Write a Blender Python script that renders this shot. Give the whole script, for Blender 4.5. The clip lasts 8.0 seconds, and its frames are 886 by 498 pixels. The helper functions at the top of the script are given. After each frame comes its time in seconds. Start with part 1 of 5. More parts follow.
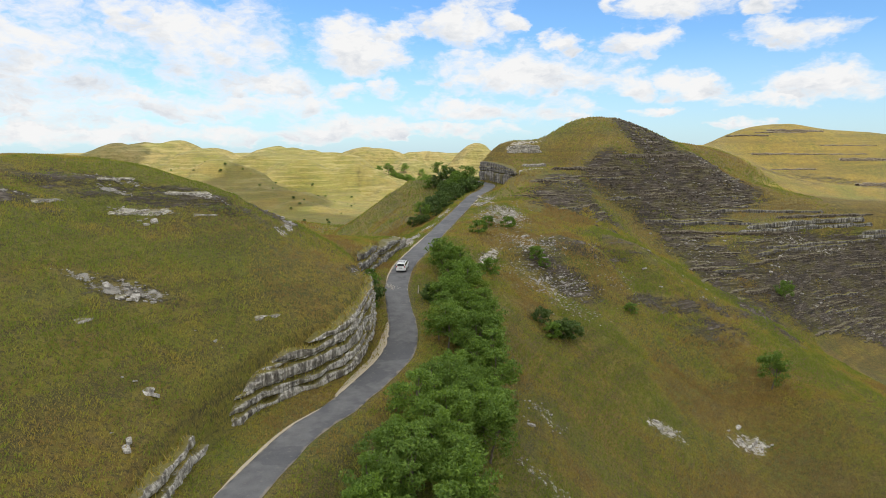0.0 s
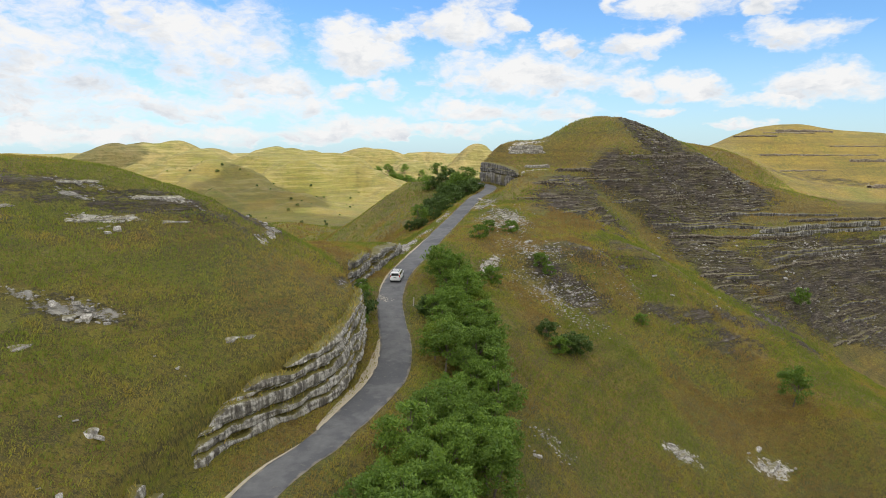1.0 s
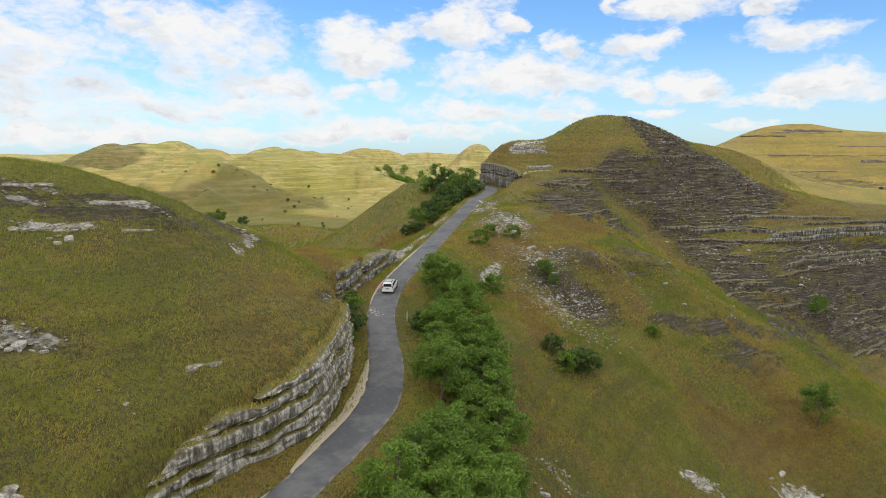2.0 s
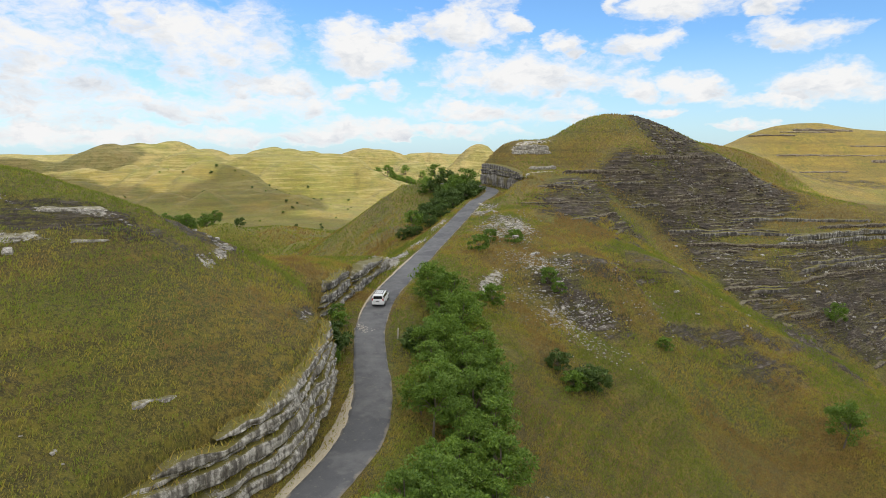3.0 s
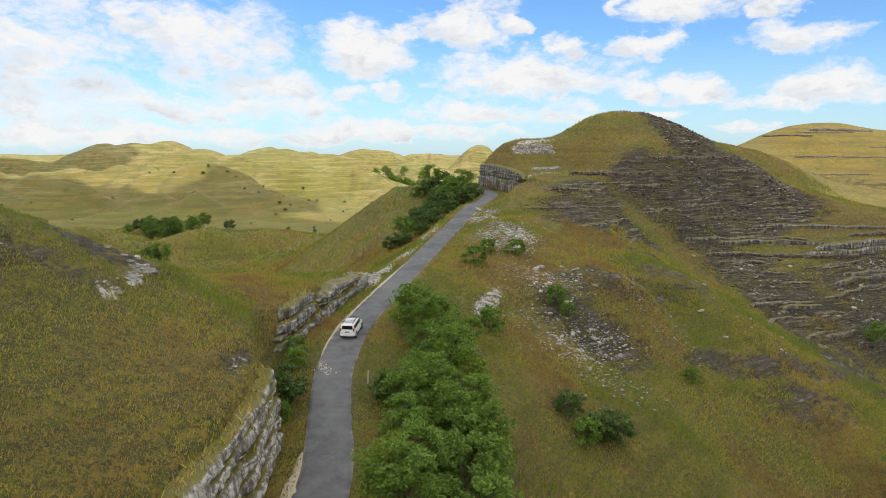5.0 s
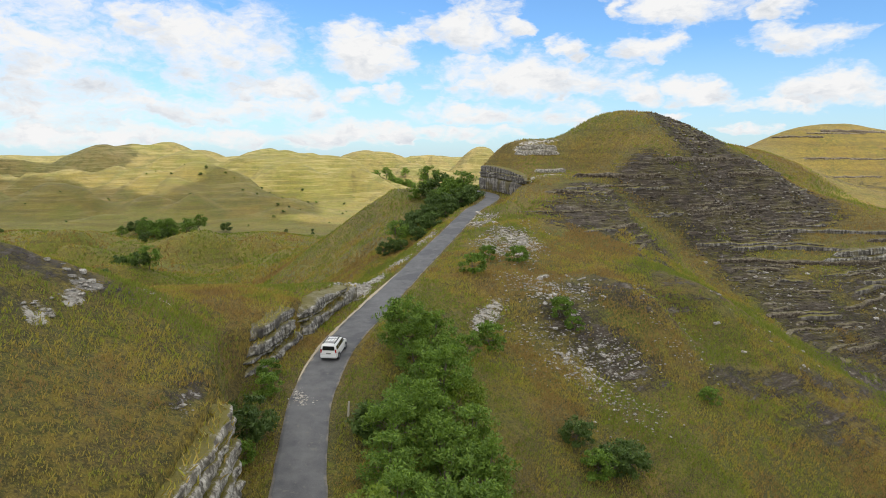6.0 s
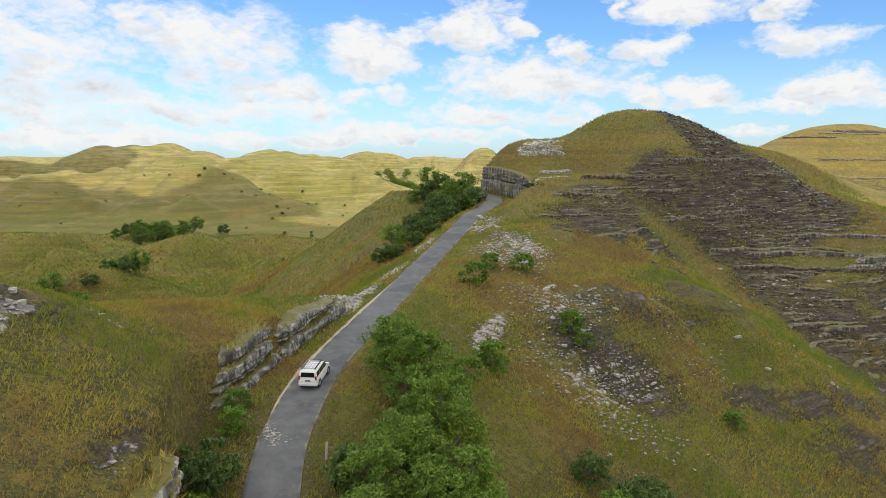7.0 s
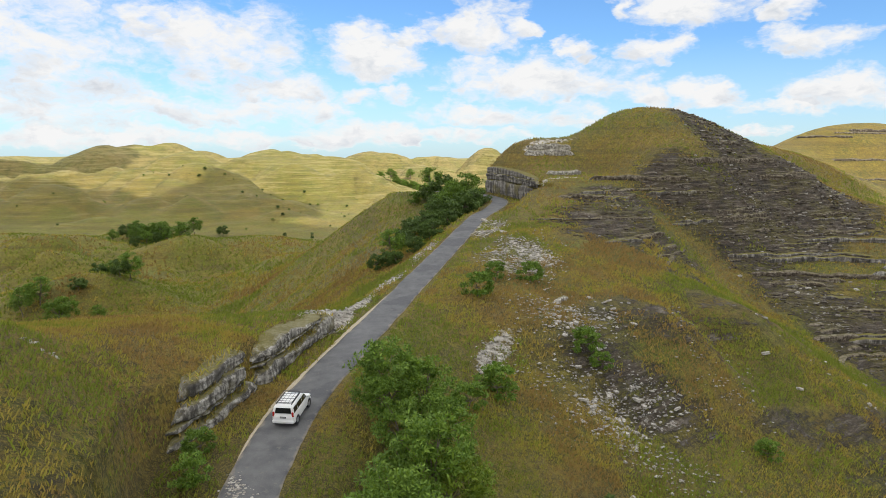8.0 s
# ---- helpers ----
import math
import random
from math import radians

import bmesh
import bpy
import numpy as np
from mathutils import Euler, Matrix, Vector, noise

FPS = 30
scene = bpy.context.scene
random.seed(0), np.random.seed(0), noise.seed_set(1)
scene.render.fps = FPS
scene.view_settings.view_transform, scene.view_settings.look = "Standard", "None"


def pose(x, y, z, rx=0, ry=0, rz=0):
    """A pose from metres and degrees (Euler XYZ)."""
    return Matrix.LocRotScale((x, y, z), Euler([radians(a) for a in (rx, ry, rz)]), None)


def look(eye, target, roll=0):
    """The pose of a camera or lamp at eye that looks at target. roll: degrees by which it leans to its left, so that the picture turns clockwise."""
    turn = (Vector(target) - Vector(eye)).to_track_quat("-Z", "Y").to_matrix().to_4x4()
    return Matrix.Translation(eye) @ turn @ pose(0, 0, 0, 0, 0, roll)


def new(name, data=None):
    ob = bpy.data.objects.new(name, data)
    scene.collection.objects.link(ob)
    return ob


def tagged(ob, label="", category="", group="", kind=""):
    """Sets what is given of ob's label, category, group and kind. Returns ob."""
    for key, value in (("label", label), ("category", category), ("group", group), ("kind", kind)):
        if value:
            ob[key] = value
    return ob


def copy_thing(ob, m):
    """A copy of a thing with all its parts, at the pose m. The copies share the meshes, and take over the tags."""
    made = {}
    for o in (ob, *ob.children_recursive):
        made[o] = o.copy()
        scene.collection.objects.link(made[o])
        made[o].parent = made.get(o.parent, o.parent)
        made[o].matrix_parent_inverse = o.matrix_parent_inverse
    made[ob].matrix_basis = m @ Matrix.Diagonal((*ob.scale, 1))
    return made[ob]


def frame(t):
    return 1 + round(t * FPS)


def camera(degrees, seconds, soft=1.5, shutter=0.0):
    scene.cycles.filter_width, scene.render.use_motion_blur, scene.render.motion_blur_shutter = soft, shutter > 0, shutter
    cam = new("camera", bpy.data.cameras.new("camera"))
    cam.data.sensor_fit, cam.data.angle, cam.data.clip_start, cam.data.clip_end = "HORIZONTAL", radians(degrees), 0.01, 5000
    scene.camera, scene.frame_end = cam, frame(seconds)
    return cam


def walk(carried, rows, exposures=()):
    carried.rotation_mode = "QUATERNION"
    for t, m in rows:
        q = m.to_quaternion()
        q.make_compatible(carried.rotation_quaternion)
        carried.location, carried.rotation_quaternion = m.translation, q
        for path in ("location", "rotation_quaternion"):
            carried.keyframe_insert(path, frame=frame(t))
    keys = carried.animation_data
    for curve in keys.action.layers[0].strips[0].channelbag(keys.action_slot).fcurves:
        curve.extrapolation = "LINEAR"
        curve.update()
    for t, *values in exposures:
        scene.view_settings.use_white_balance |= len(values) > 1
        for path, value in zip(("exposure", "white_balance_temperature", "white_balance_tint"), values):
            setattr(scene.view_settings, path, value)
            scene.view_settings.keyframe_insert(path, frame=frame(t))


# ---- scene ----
cam = camera(66, 8.0, soft=0.8)
PATH = [
    (0.00, pose(-0.000, 0.000, 24.000, 81.772, 0.164, -0.017)),
    (0.50, pose(0.198, 4.312, 23.969, 81.789, 0.123, 0.004)),
    (1.00, pose(0.434, 8.726, 23.934, 81.820, 0.094, 0.038)),
    (1.50, pose(0.595, 13.228, 23.840, 81.859, 0.097, -0.002)),
    (3.00, pose(1.775, 25.803, 23.785, 81.884, 0.120, 0.217)),
    (3.50, pose(2.062, 30.248, 23.606, 81.916, 0.093, 0.195)),
    (4.00, pose(2.481, 34.540, 23.439, 81.951, 0.068, 0.214)),
    (4.50, pose(2.950, 38.664, 23.358, 81.954, 0.014, 0.237)),
    (6.00, pose(4.163, 50.780, 23.072, 82.123, -0.122, 0.460)),
    (6.50, pose(4.468, 54.864, 22.941, 82.189, -0.150, 0.557)),
    (7.00, pose(4.662, 58.927, 22.879, 82.234, -0.137, 0.670)),
    (7.50, pose(4.823, 62.971, 22.862, 82.233, -0.140, 0.955)),
    (8.00, pose(4.949, 67.200, 22.805, 82.240, -0.172, 1.003)),
]
walk(cam, PATH)

# ------------------------------------------------------------------ light
SUN_ELEVATION, SUN_AZIMUTH = 52.0, 140.0   # degrees; azimuth clockwise from +y
sun_way = Vector((math.sin(radians(SUN_AZIMUTH)) * math.cos(radians(SUN_ELEVATION)), math.cos(radians(SUN_AZIMUTH)) * math.cos(radians(SUN_ELEVATION)), math.sin(radians(SUN_ELEVATION))))
sun = new("sun", bpy.data.lights.new("sun", "SUN"))
sun.data.energy, sun.data.angle, sun.data.color = 3.3, radians(0.53), (1.0, 0.95, 0.86)
sun.matrix_world = look(sun_way * 900, (0, 0, 0))


class Nodes:
    """Short hand for building node trees."""

    def __init__(self, tree):
        self.tree = tree

    def add(self, kind, values=(), **props):
        node = self.tree.nodes.new(kind)
        for key, value in props.items():
            if key == "operation":
                node.operation = value
            elif key == "data_type":
                node.data_type = value
            elif key == "blend_type":
                node.blend_type = value
            elif key == "noise_dimensions":
                node.noise_dimensions = value
            elif key == "attribute_name":
                node.attribute_name = value
            elif key == "feature":
                node.feature = value
            elif key == "sky_type":
                node.sky_type = value
        for slot, value in values:
            if isinstance(value, bpy.types.NodeSocket):
                self.tree.links.new(value, node.inputs[slot])
            else:
                node.inputs[slot].default_value = value
        return node

    def math(self, operation, a, b=0.0, c=0.0):
        return self.add("ShaderNodeMath", ((0, a), (1, b), (2, c)), operation=operation).outputs[0]

    def ramp(self, v, lo, hi, to_lo=0.0, to_hi=1.0):
        return self.add("ShaderNodeMapRange", ((0, v), (1, lo), (2, hi), (3, to_lo), (4, to_hi))).outputs[0]

    def noise(self, where, scale, detail=4.0, rough=0.55):
        return self.add("ShaderNodeTexNoise", (("Vector", where), ("Scale", scale), ("Detail", detail), ("Roughness", rough))).outputs["Fac"]

    def mix(self, fac, a, b, blend_type="MIX"):
        node = self.add("ShaderNodeMix", (), data_type="RGBA", blend_type=blend_type)
        for slot, value in ((0, fac), (6, a), (7, b)):
            if isinstance(value, bpy.types.NodeSocket):
                self.tree.links.new(value, node.inputs[slot])
            else:
                node.inputs[slot].default_value = value if slot == 0 else (*value, 1.0)
        return node.outputs[2]

    def stretch(self, where, sx, sy, sz):
        return self.add("ShaderNodeVectorMath", ((0, where), (1, (sx, sy, sz))), operation="MULTIPLY").outputs[0]


# Crisp heap clouds: azimuth from +y clockwise, elevation, half width and half height, degrees.
HEAPS = [
    (1.7, 9.9, 4.1, 2.5), (5.2, 10.1, 1.8, 0.9), (6.5, 6.0, 8.6, 2.1), (10.0, 8.6, 2.1, 1.0), (15.3, 8.2, 3.0, 1.3), (17.9, 10.8, 4.8, 1.5), (13.2, 11.1, 1.3, 1.0),
    (24.4, 10.6, 2.1, 0.9), (26.8, 8.4, 3.8, 1.7), (19.7, 4.8, 2.8, 1.3), (14.6, 5.1, 2.9, 1.2), (29.2, 4.7, 4.2, 1.6), (24.3, 3.9, 3.9, 0.8),
    (-6.8, 8.0, 4.5, 2.4), (-4.0, 9.5, 2.3, 0.9),
]
# Softer banks of cloud, in the same way.
BANKS = [
    (-30.4, 7.3, 7.8, 5.3), (-24.6, 9.6, 2.2, 2.0), (-17.8, 8.1, 5.8, 4.2), (-29.3, 3.2, 7.6, 2.0), (-20.3, 3.5, 7.0, 1.4), (-27.6, 1.2, 9.6, 1.0), (-16.2, 5.3, 5.9, 1.3),
    (-11.4, 3.5, 4.6, 1.2), (-8.7, 1.7, 5.7, 1.0), (3.3, 3.2, 7.9, 1.1), (9.8, 2.7, 3.2, 0.8), (17.3, 3.0, 2.2, 0.5), (23.4, 2.2, 2.2, 0.4), (-4.6, 5.0, 1.9, 1.0),
    (-7.8, 5.1, 1.8, 0.8), (-16.3, 1.3, 6.9, 0.8), (-1.3, 1.6, 7.4, 0.6),
]
world = bpy.data.worlds.new("sky")
scene.world = world
world.use_nodes = True
world.node_tree.nodes.clear()
n = Nodes(world.node_tree)
sky = n.add("ShaderNodeTexSky", sky_type="NISHITA")
sky.sun_disc, sky.sun_elevation, sky.sun_rotation = False, radians(SUN_ELEVATION), radians(SUN_AZIMUTH)
sky.altitude, sky.air_density, sky.dust_density, sky.ozone_density = 300, 1.0, 0.6, 2.0
way = n.add("ShaderNodeTexCoord").outputs["Generated"]
part_xyz = n.add("ShaderNodeSeparateXYZ", ((0, n.add("ShaderNodeVectorMath", ((0, way),), operation="NORMALIZE").outputs[0]),))
wx, wy, wz = part_xyz.outputs
azimuth = n.math("MULTIPLY", n.math("ARCTAN2", wx, wy), 180 / math.pi)
height = n.math("MULTIPLY", n.math("ARCSINE", wz), 180 / math.pi)
flat = n.add("ShaderNodeCombineXYZ", ((0, n.math("MULTIPLY", azimuth, 0.55)), (1, height), (2, 0.0))).outputs[0]
wide = n.add("ShaderNodeTexNoise", (("Vector", flat), ("Scale", 0.5), ("Detail", 4.0), ("Roughness", 0.6)))
warp = n.add("ShaderNodeVectorMath", ((0, wide.outputs["Color"]), (1, (0.5, 0.5, 0.5))), operation="SUBTRACT").outputs[0]
flat = n.add("ShaderNodeVectorMath", ((0, flat), (1, n.stretch(warp, 1.6, 1.2, 0.0))), operation="ADD").outputs[0]
shift_x, shift_y, _ = n.add("ShaderNodeSeparateXYZ", ((0, warp),)).outputs
drift_az, drift_el = n.math("ADD", azimuth, n.math("MULTIPLY", shift_x, 6.5)), n.math("ADD", height, n.math("MULTIPLY", shift_y, 3.4))
puff = n.noise(flat, 0.36, 5.0, 0.55)
fine = n.noise(flat, 1.5, 5.0, 0.6)
cover, under = None, None
for heap, thick in [(c, 1.05) for c in HEAPS] + [(c, 0.75) for c in BANKS]:
    az, el, hw, hh = heap
    du = n.math("DIVIDE", n.math("SUBTRACT", drift_az, float(az)), float(hw))
    dv = n.math("DIVIDE", n.math("SUBTRACT", drift_el, float(el)), float(hh))
    below = n.math("MULTIPLY", dv, -1.0)
    dv = n.math("MAXIMUM", dv, n.math("MULTIPLY", dv, -1.25))  # flatter underneath
    d2 = n.math("ADD", n.math("MULTIPLY", du, du), n.math("MULTIPLY", dv, dv))
    blob = n.math("MULTIPLY", n.math("SUBTRACT", 1.0, d2), thick)
    cover = blob if cover is None else n.math("MAXIMUM", cover, blob)
    below = n.math("MINIMUM", below, n.math("MULTIPLY", blob, 3.0))
    under = below if under is None else n.math("MAXIMUM", under, below)
away = n.ramp(n.math("ABSOLUTE", azimuth), 40, 60)
high = n.ramp(height, 15, 22)
broken = n.ramp(n.noise(flat, 0.09, 5.0, 0.55), 0.30, 0.52, -0.3, 1.2)
cover = n.math("MAXIMUM", cover, n.math("ADD", -1.0, n.math("MULTIPLY", n.math("MAXIMUM", away, high), n.math("ADD", broken, 1.0))))
cover = n.math("MAXIMUM", cover, -1.6)
lumps = n.math("SUBTRACT", n.math("ADD", n.math("MULTIPLY", puff, 0.68), n.math("MULTIPLY", fine, 0.32)), 0.5)
body = n.math("ADD", n.math("MULTIPLY", cover, 0.75), n.math("MULTIPLY", lumps, 3.7))
cloud = n.add("ShaderNodeMapRange", ((0, body), (1, -0.28), (2, 0.72), (3, 0.0), (4, 1.0)))
cloud.interpolation_type = "SMOOTHSTEP"
cloud = cloud.outputs[0]
shade = n.ramp(n.math("ADD", under, n.math("MULTIPLY", n.math("SUBTRACT", n.noise(flat, 0.7, 5.0, 0.6), 0.5), 3.6)), -0.1, 0.9)
white = n.mix(n.math("MULTIPLY", shade, n.ramp(body, 0.1, 0.9)), (7.15, 7.15, 7.15), (4.85, 5.2, 5.7))
white = n.mix(n.ramp(height, 16, 45), white, (17.0, 17.0, 17.0))
haze = n.ramp(height, 0.0, 9.0, 0.55, 0.0)
bluer = n.mix(1.0, sky.outputs[0], (0.74, 1.06, 1.38), "MULTIPLY")
clear = n.mix(haze, bluer, (5.2, 6.5, 7.2))
full = n.mix(cloud, clear, white)
back = n.add("ShaderNodeBackground", (("Color", full), ("Strength", 0.1)))
n.tree.links.new(back.outputs[0], n.add("ShaderNodeOutputWorld").inputs[0])
scene.view_settings.exposure = 0.37


# ------------------------------------------------------------------ helpers
def part(name, bm, material, parent=None, label=""):
    """One mesh object from a bmesh, under a thing or a part."""
    me = bpy.data.meshes.new(name)
    bm.to_mesh(me)
    bm.free()
    me.materials.append(material)
    ob = new(name, me)
    if parent is not None:
        ob.parent = parent
    return tagged(ob, label)


def from_arrays(name, verts, faces, material, parent=None, smooth_shade=False):
    """One mesh object from arrays of places and of quads or triangles."""
    me = bpy.data.meshes.new(name)
    verts, faces = np.asarray(verts, np.float32), np.asarray(faces, np.int32)
    k = faces.shape[1]
    me.vertices.add(len(verts))
    me.vertices.foreach_set("co", verts.ravel())
    me.loops.add(faces.size)
    me.loops.foreach_set("vertex_index", faces.ravel())
    me.polygons.add(len(faces))
    me.polygons.foreach_set("loop_start", np.arange(0, faces.size, k, dtype=np.int32))
    me.polygons.foreach_set("loop_total", np.full(len(faces), k, np.int32))
    if smooth_shade:
        me.polygons.foreach_set("use_smooth", np.ones(len(faces), bool))
    me.update(calc_edges=True)
    me.materials.append(material)
    ob = new(name, me)
    if parent is not None:
        ob.parent = parent
    return ob


def surface(name, rough=0.9, metal=0.0):
    mat = bpy.data.materials.new(name)
    mat.use_nodes = True
    mat.node_tree.nodes.clear()
    k = Nodes(mat.node_tree)
    bsdf = k.add("ShaderNodeBsdfPrincipled", (("Roughness", rough), ("Metallic", metal)))
    k.tree.links.new(bsdf.outputs[0], k.add("ShaderNodeOutputMaterial").inputs[0])
    return mat, k, bsdf


def plain(name, color, rough=0.6, metal=0.0, spread=0.12, scale=6.0):
    """A surface of one colour with slight mottling."""
    mat, k, bsdf = surface(name, rough, metal)
    where = k.add("ShaderNodeTexCoord").outputs["Object"]
    f = k.noise(where, scale, 5.0)
    k.tree.links.new(k.mix(f, [c * (1 - spread) for c in color], [min(1, c * (1 + spread)) for c in color]), bsdf.inputs["Base Color"])
    return mat


def relief(k, bsdf, height_socket, strength, distance):
    bump = k.add("ShaderNodeBump", (("Height", height_socket), ("Strength", strength), ("Distance", distance)))
    k.tree.links.new(bump.outputs[0], bsdf.inputs["Normal"])

# ------------------------------------------------------------------ materials
def land_material():
    """Dry grass over layered limestone; the mesh carries where rock, pale rock, green and dry grass lie."""
    mat, k, bsdf = surface("land", 0.95)
    where = k.add("ShaderNodeTexCoord").outputs["Object"]
    rock = k.add("ShaderNodeAttribute", attribute_name="rock").outputs["Fac"]
    pale = k.add("ShaderNodeAttribute", attribute_name="pale").outputs["Fac"]
    lush = k.add("ShaderNodeAttribute", attribute_name="lush").outputs["Fac"]
    dry = k.add("ShaderNodeAttribute", attribute_name="dry").outputs["Fac"]
    # grass: broad drifts of colour, tussocks, and faint level treads
    huge, big, mid = k.noise(where, 0.011, 4.0, 0.6), k.noise(where, 0.055, 5.0, 0.62), k.noise(where, 0.30, 5.0, 0.66)
    small = k.noise(where, 2.2, 6.0, 0.75)
    tuft = k.noise(where, 0.85, 5.0, 0.7)
    blades = k.noise(k.stretch(where, 5.0, 5.0, 1.2), 1.6, 4.0, 0.7)
    tread = k.math("ADD", k.math("MULTIPLY", k.noise(k.stretch(where, 0.035, 0.035, 1.0), 0.9, 5.0, 0.7), 0.55), k.math("MULTIPLY", k.noise(k.stretch(where, 0.03, 0.03, 1.0), 0.22, 5.0, 0.72), 0.45))
    warm = k.math("ADD", k.math("ADD", k.math("MULTIPLY", huge, 0.4), k.math("MULTIPLY", big, 0.6)), k.math("MULTIPLY", dry, 0.16))
    g = k.mix(k.ramp(warm, 0.44, 0.56), (0.135, 0.155, 0.010), (0.262, 0.188, 0.024))
    g = k.mix(k.math("MULTIPLY", k.ramp(mid, 0.46, 0.66), 0.6), g, (0.185, 0.128, 0.022))
    g = k.mix(k.math("MULTIPLY", k.ramp(tuft, 0.46, 0.54), 0.85), g, k.mix(k.ramp(big, 0.42, 0.58), (0.080, 0.092, 0.010), (0.19, 0.112, 0.020)))
    g = k.mix(k.math("MULTIPLY", k.ramp(k.noise(where, 0.17, 5.0, 0.7), 0.54, 0.64), 0.6), g, (0.150, 0.096, 0.040))
    g = k.mix(k.math("MULTIPLY", lush, k.ramp(mid, 0.3, 0.62, 0.95, 0.3)), g, (0.172, 0.205, 0.012))
    g = k.mix(k.math("MULTIPLY", k.ramp(tread, 0.485, 0.57), 0.6), g, (0.072, 0.060, 0.020))
    g = k.mix(k.math("MULTIPLY", k.ramp(small, 0.48, 0.57), 0.75), g, (0.055, 0.050, 0.012))
    g = k.mix(k.math("MULTIPLY", k.ramp(blades, 0.50, 0.60), 0.55), g, (0.34, 0.262, 0.046))
    line = k.noise(k.stretch(where, 0.05, 0.05, 1.0), 0.45, 5.0, 0.75)
    strata = k.add("ShaderNodeAttribute", attribute_name="strata").outputs["Fac"]
    # far grass: short growth, paled with distance to put haze into its colour
    hazy_grass = k.mix(k.ramp(k.noise(where, 0.02, 6.0, 0.65), 0.40, 0.60), (0.180, 0.170, 0.036), (0.285, 0.220, 0.076))
    hazy_grass = k.mix(k.math("MULTIPLY", k.ramp(k.noise(where, 0.09, 6.0, 0.7), 0.50, 0.62), 0.75), hazy_grass, (0.105, 0.108, 0.026))
    g = k.mix(k.math("MULTIPLY", strata, 0.75), g, hazy_grass)
    g = k.mix(k.math("MULTIPLY", k.ramp(line, 0.53, 0.58), k.ramp(strata, 0.0, 0.5, 0.0, 0.45)), g, (0.33, 0.27, 0.11))
    g = k.mix(k.math("MULTIPLY", k.ramp(line, 0.47, 0.42), k.ramp(strata, 0.0, 0.5, 0.0, 0.5)), g, (0.105, 0.095, 0.030))
    # rock in level beds
    beds = k.stretch(where, 0.08, 0.08, 1.0)
    layer = k.noise(beds, 1.7, 6.0, 0.7)
    crack = k.noise(k.stretch(where, 1.0, 1.0, 1.6), 0.8, 6.0, 0.7)
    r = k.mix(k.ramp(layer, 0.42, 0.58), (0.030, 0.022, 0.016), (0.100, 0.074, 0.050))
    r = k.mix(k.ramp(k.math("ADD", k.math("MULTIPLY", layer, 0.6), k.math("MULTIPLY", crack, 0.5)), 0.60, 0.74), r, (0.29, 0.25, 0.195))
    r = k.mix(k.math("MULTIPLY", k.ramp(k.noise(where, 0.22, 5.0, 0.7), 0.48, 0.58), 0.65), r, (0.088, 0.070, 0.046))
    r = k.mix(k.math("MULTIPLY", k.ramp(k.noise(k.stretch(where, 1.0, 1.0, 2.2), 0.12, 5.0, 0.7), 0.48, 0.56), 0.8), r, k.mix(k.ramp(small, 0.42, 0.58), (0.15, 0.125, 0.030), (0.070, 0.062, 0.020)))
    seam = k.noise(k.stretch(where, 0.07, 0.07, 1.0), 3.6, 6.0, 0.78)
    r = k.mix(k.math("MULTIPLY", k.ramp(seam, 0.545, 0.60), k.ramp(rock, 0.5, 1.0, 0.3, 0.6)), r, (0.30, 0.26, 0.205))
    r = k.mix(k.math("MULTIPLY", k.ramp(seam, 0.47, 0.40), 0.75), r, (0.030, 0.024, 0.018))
    p = k.mix(k.ramp(k.math("ADD", crack, k.math("MULTIPLY", layer, 0.6)), 0.60, 0.88), (0.21, 0.18, 0.14), (0.62, 0.58, 0.51))
    edge = k.math("ADD", k.math("MULTIPLY", k.math("SUBTRACT", small, 0.5), 0.9), k.math("ADD", k.math("MULTIPLY", k.math("SUBTRACT", layer, 0.5), 1.9), k.math("MULTIPLY", k.math("SUBTRACT", crack, 0.5), 1.5)))
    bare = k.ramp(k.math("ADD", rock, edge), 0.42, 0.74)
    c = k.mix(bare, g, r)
    c = k.mix(k.ramp(k.math("ADD", pale, k.math("MULTIPLY", k.math("SUBTRACT", crack, 0.5), 1.6)), 0.45, 0.62), c, p)
    k.tree.links.new(c, bsdf.inputs["Base Color"])
    lift = k.math("ADD", k.math("MULTIPLY", k.mix(bare, (0, 0, 0), (1, 1, 1)), k.math("ADD", layer, k.math("MULTIPLY", crack, 0.6))), k.math("MULTIPLY", k.math("ADD", small, blades), 0.4))
    folds = k.math("MULTIPLY", k.math("ADD", k.noise(where, 0.045, 7.0, 0.62), k.math("MULTIPLY", line, 0.35)), k.math("MULTIPLY", strata, 9.0))
    relief(k, bsdf, k.math("ADD", lift, folds), 1.0, 1.0)
    return mat


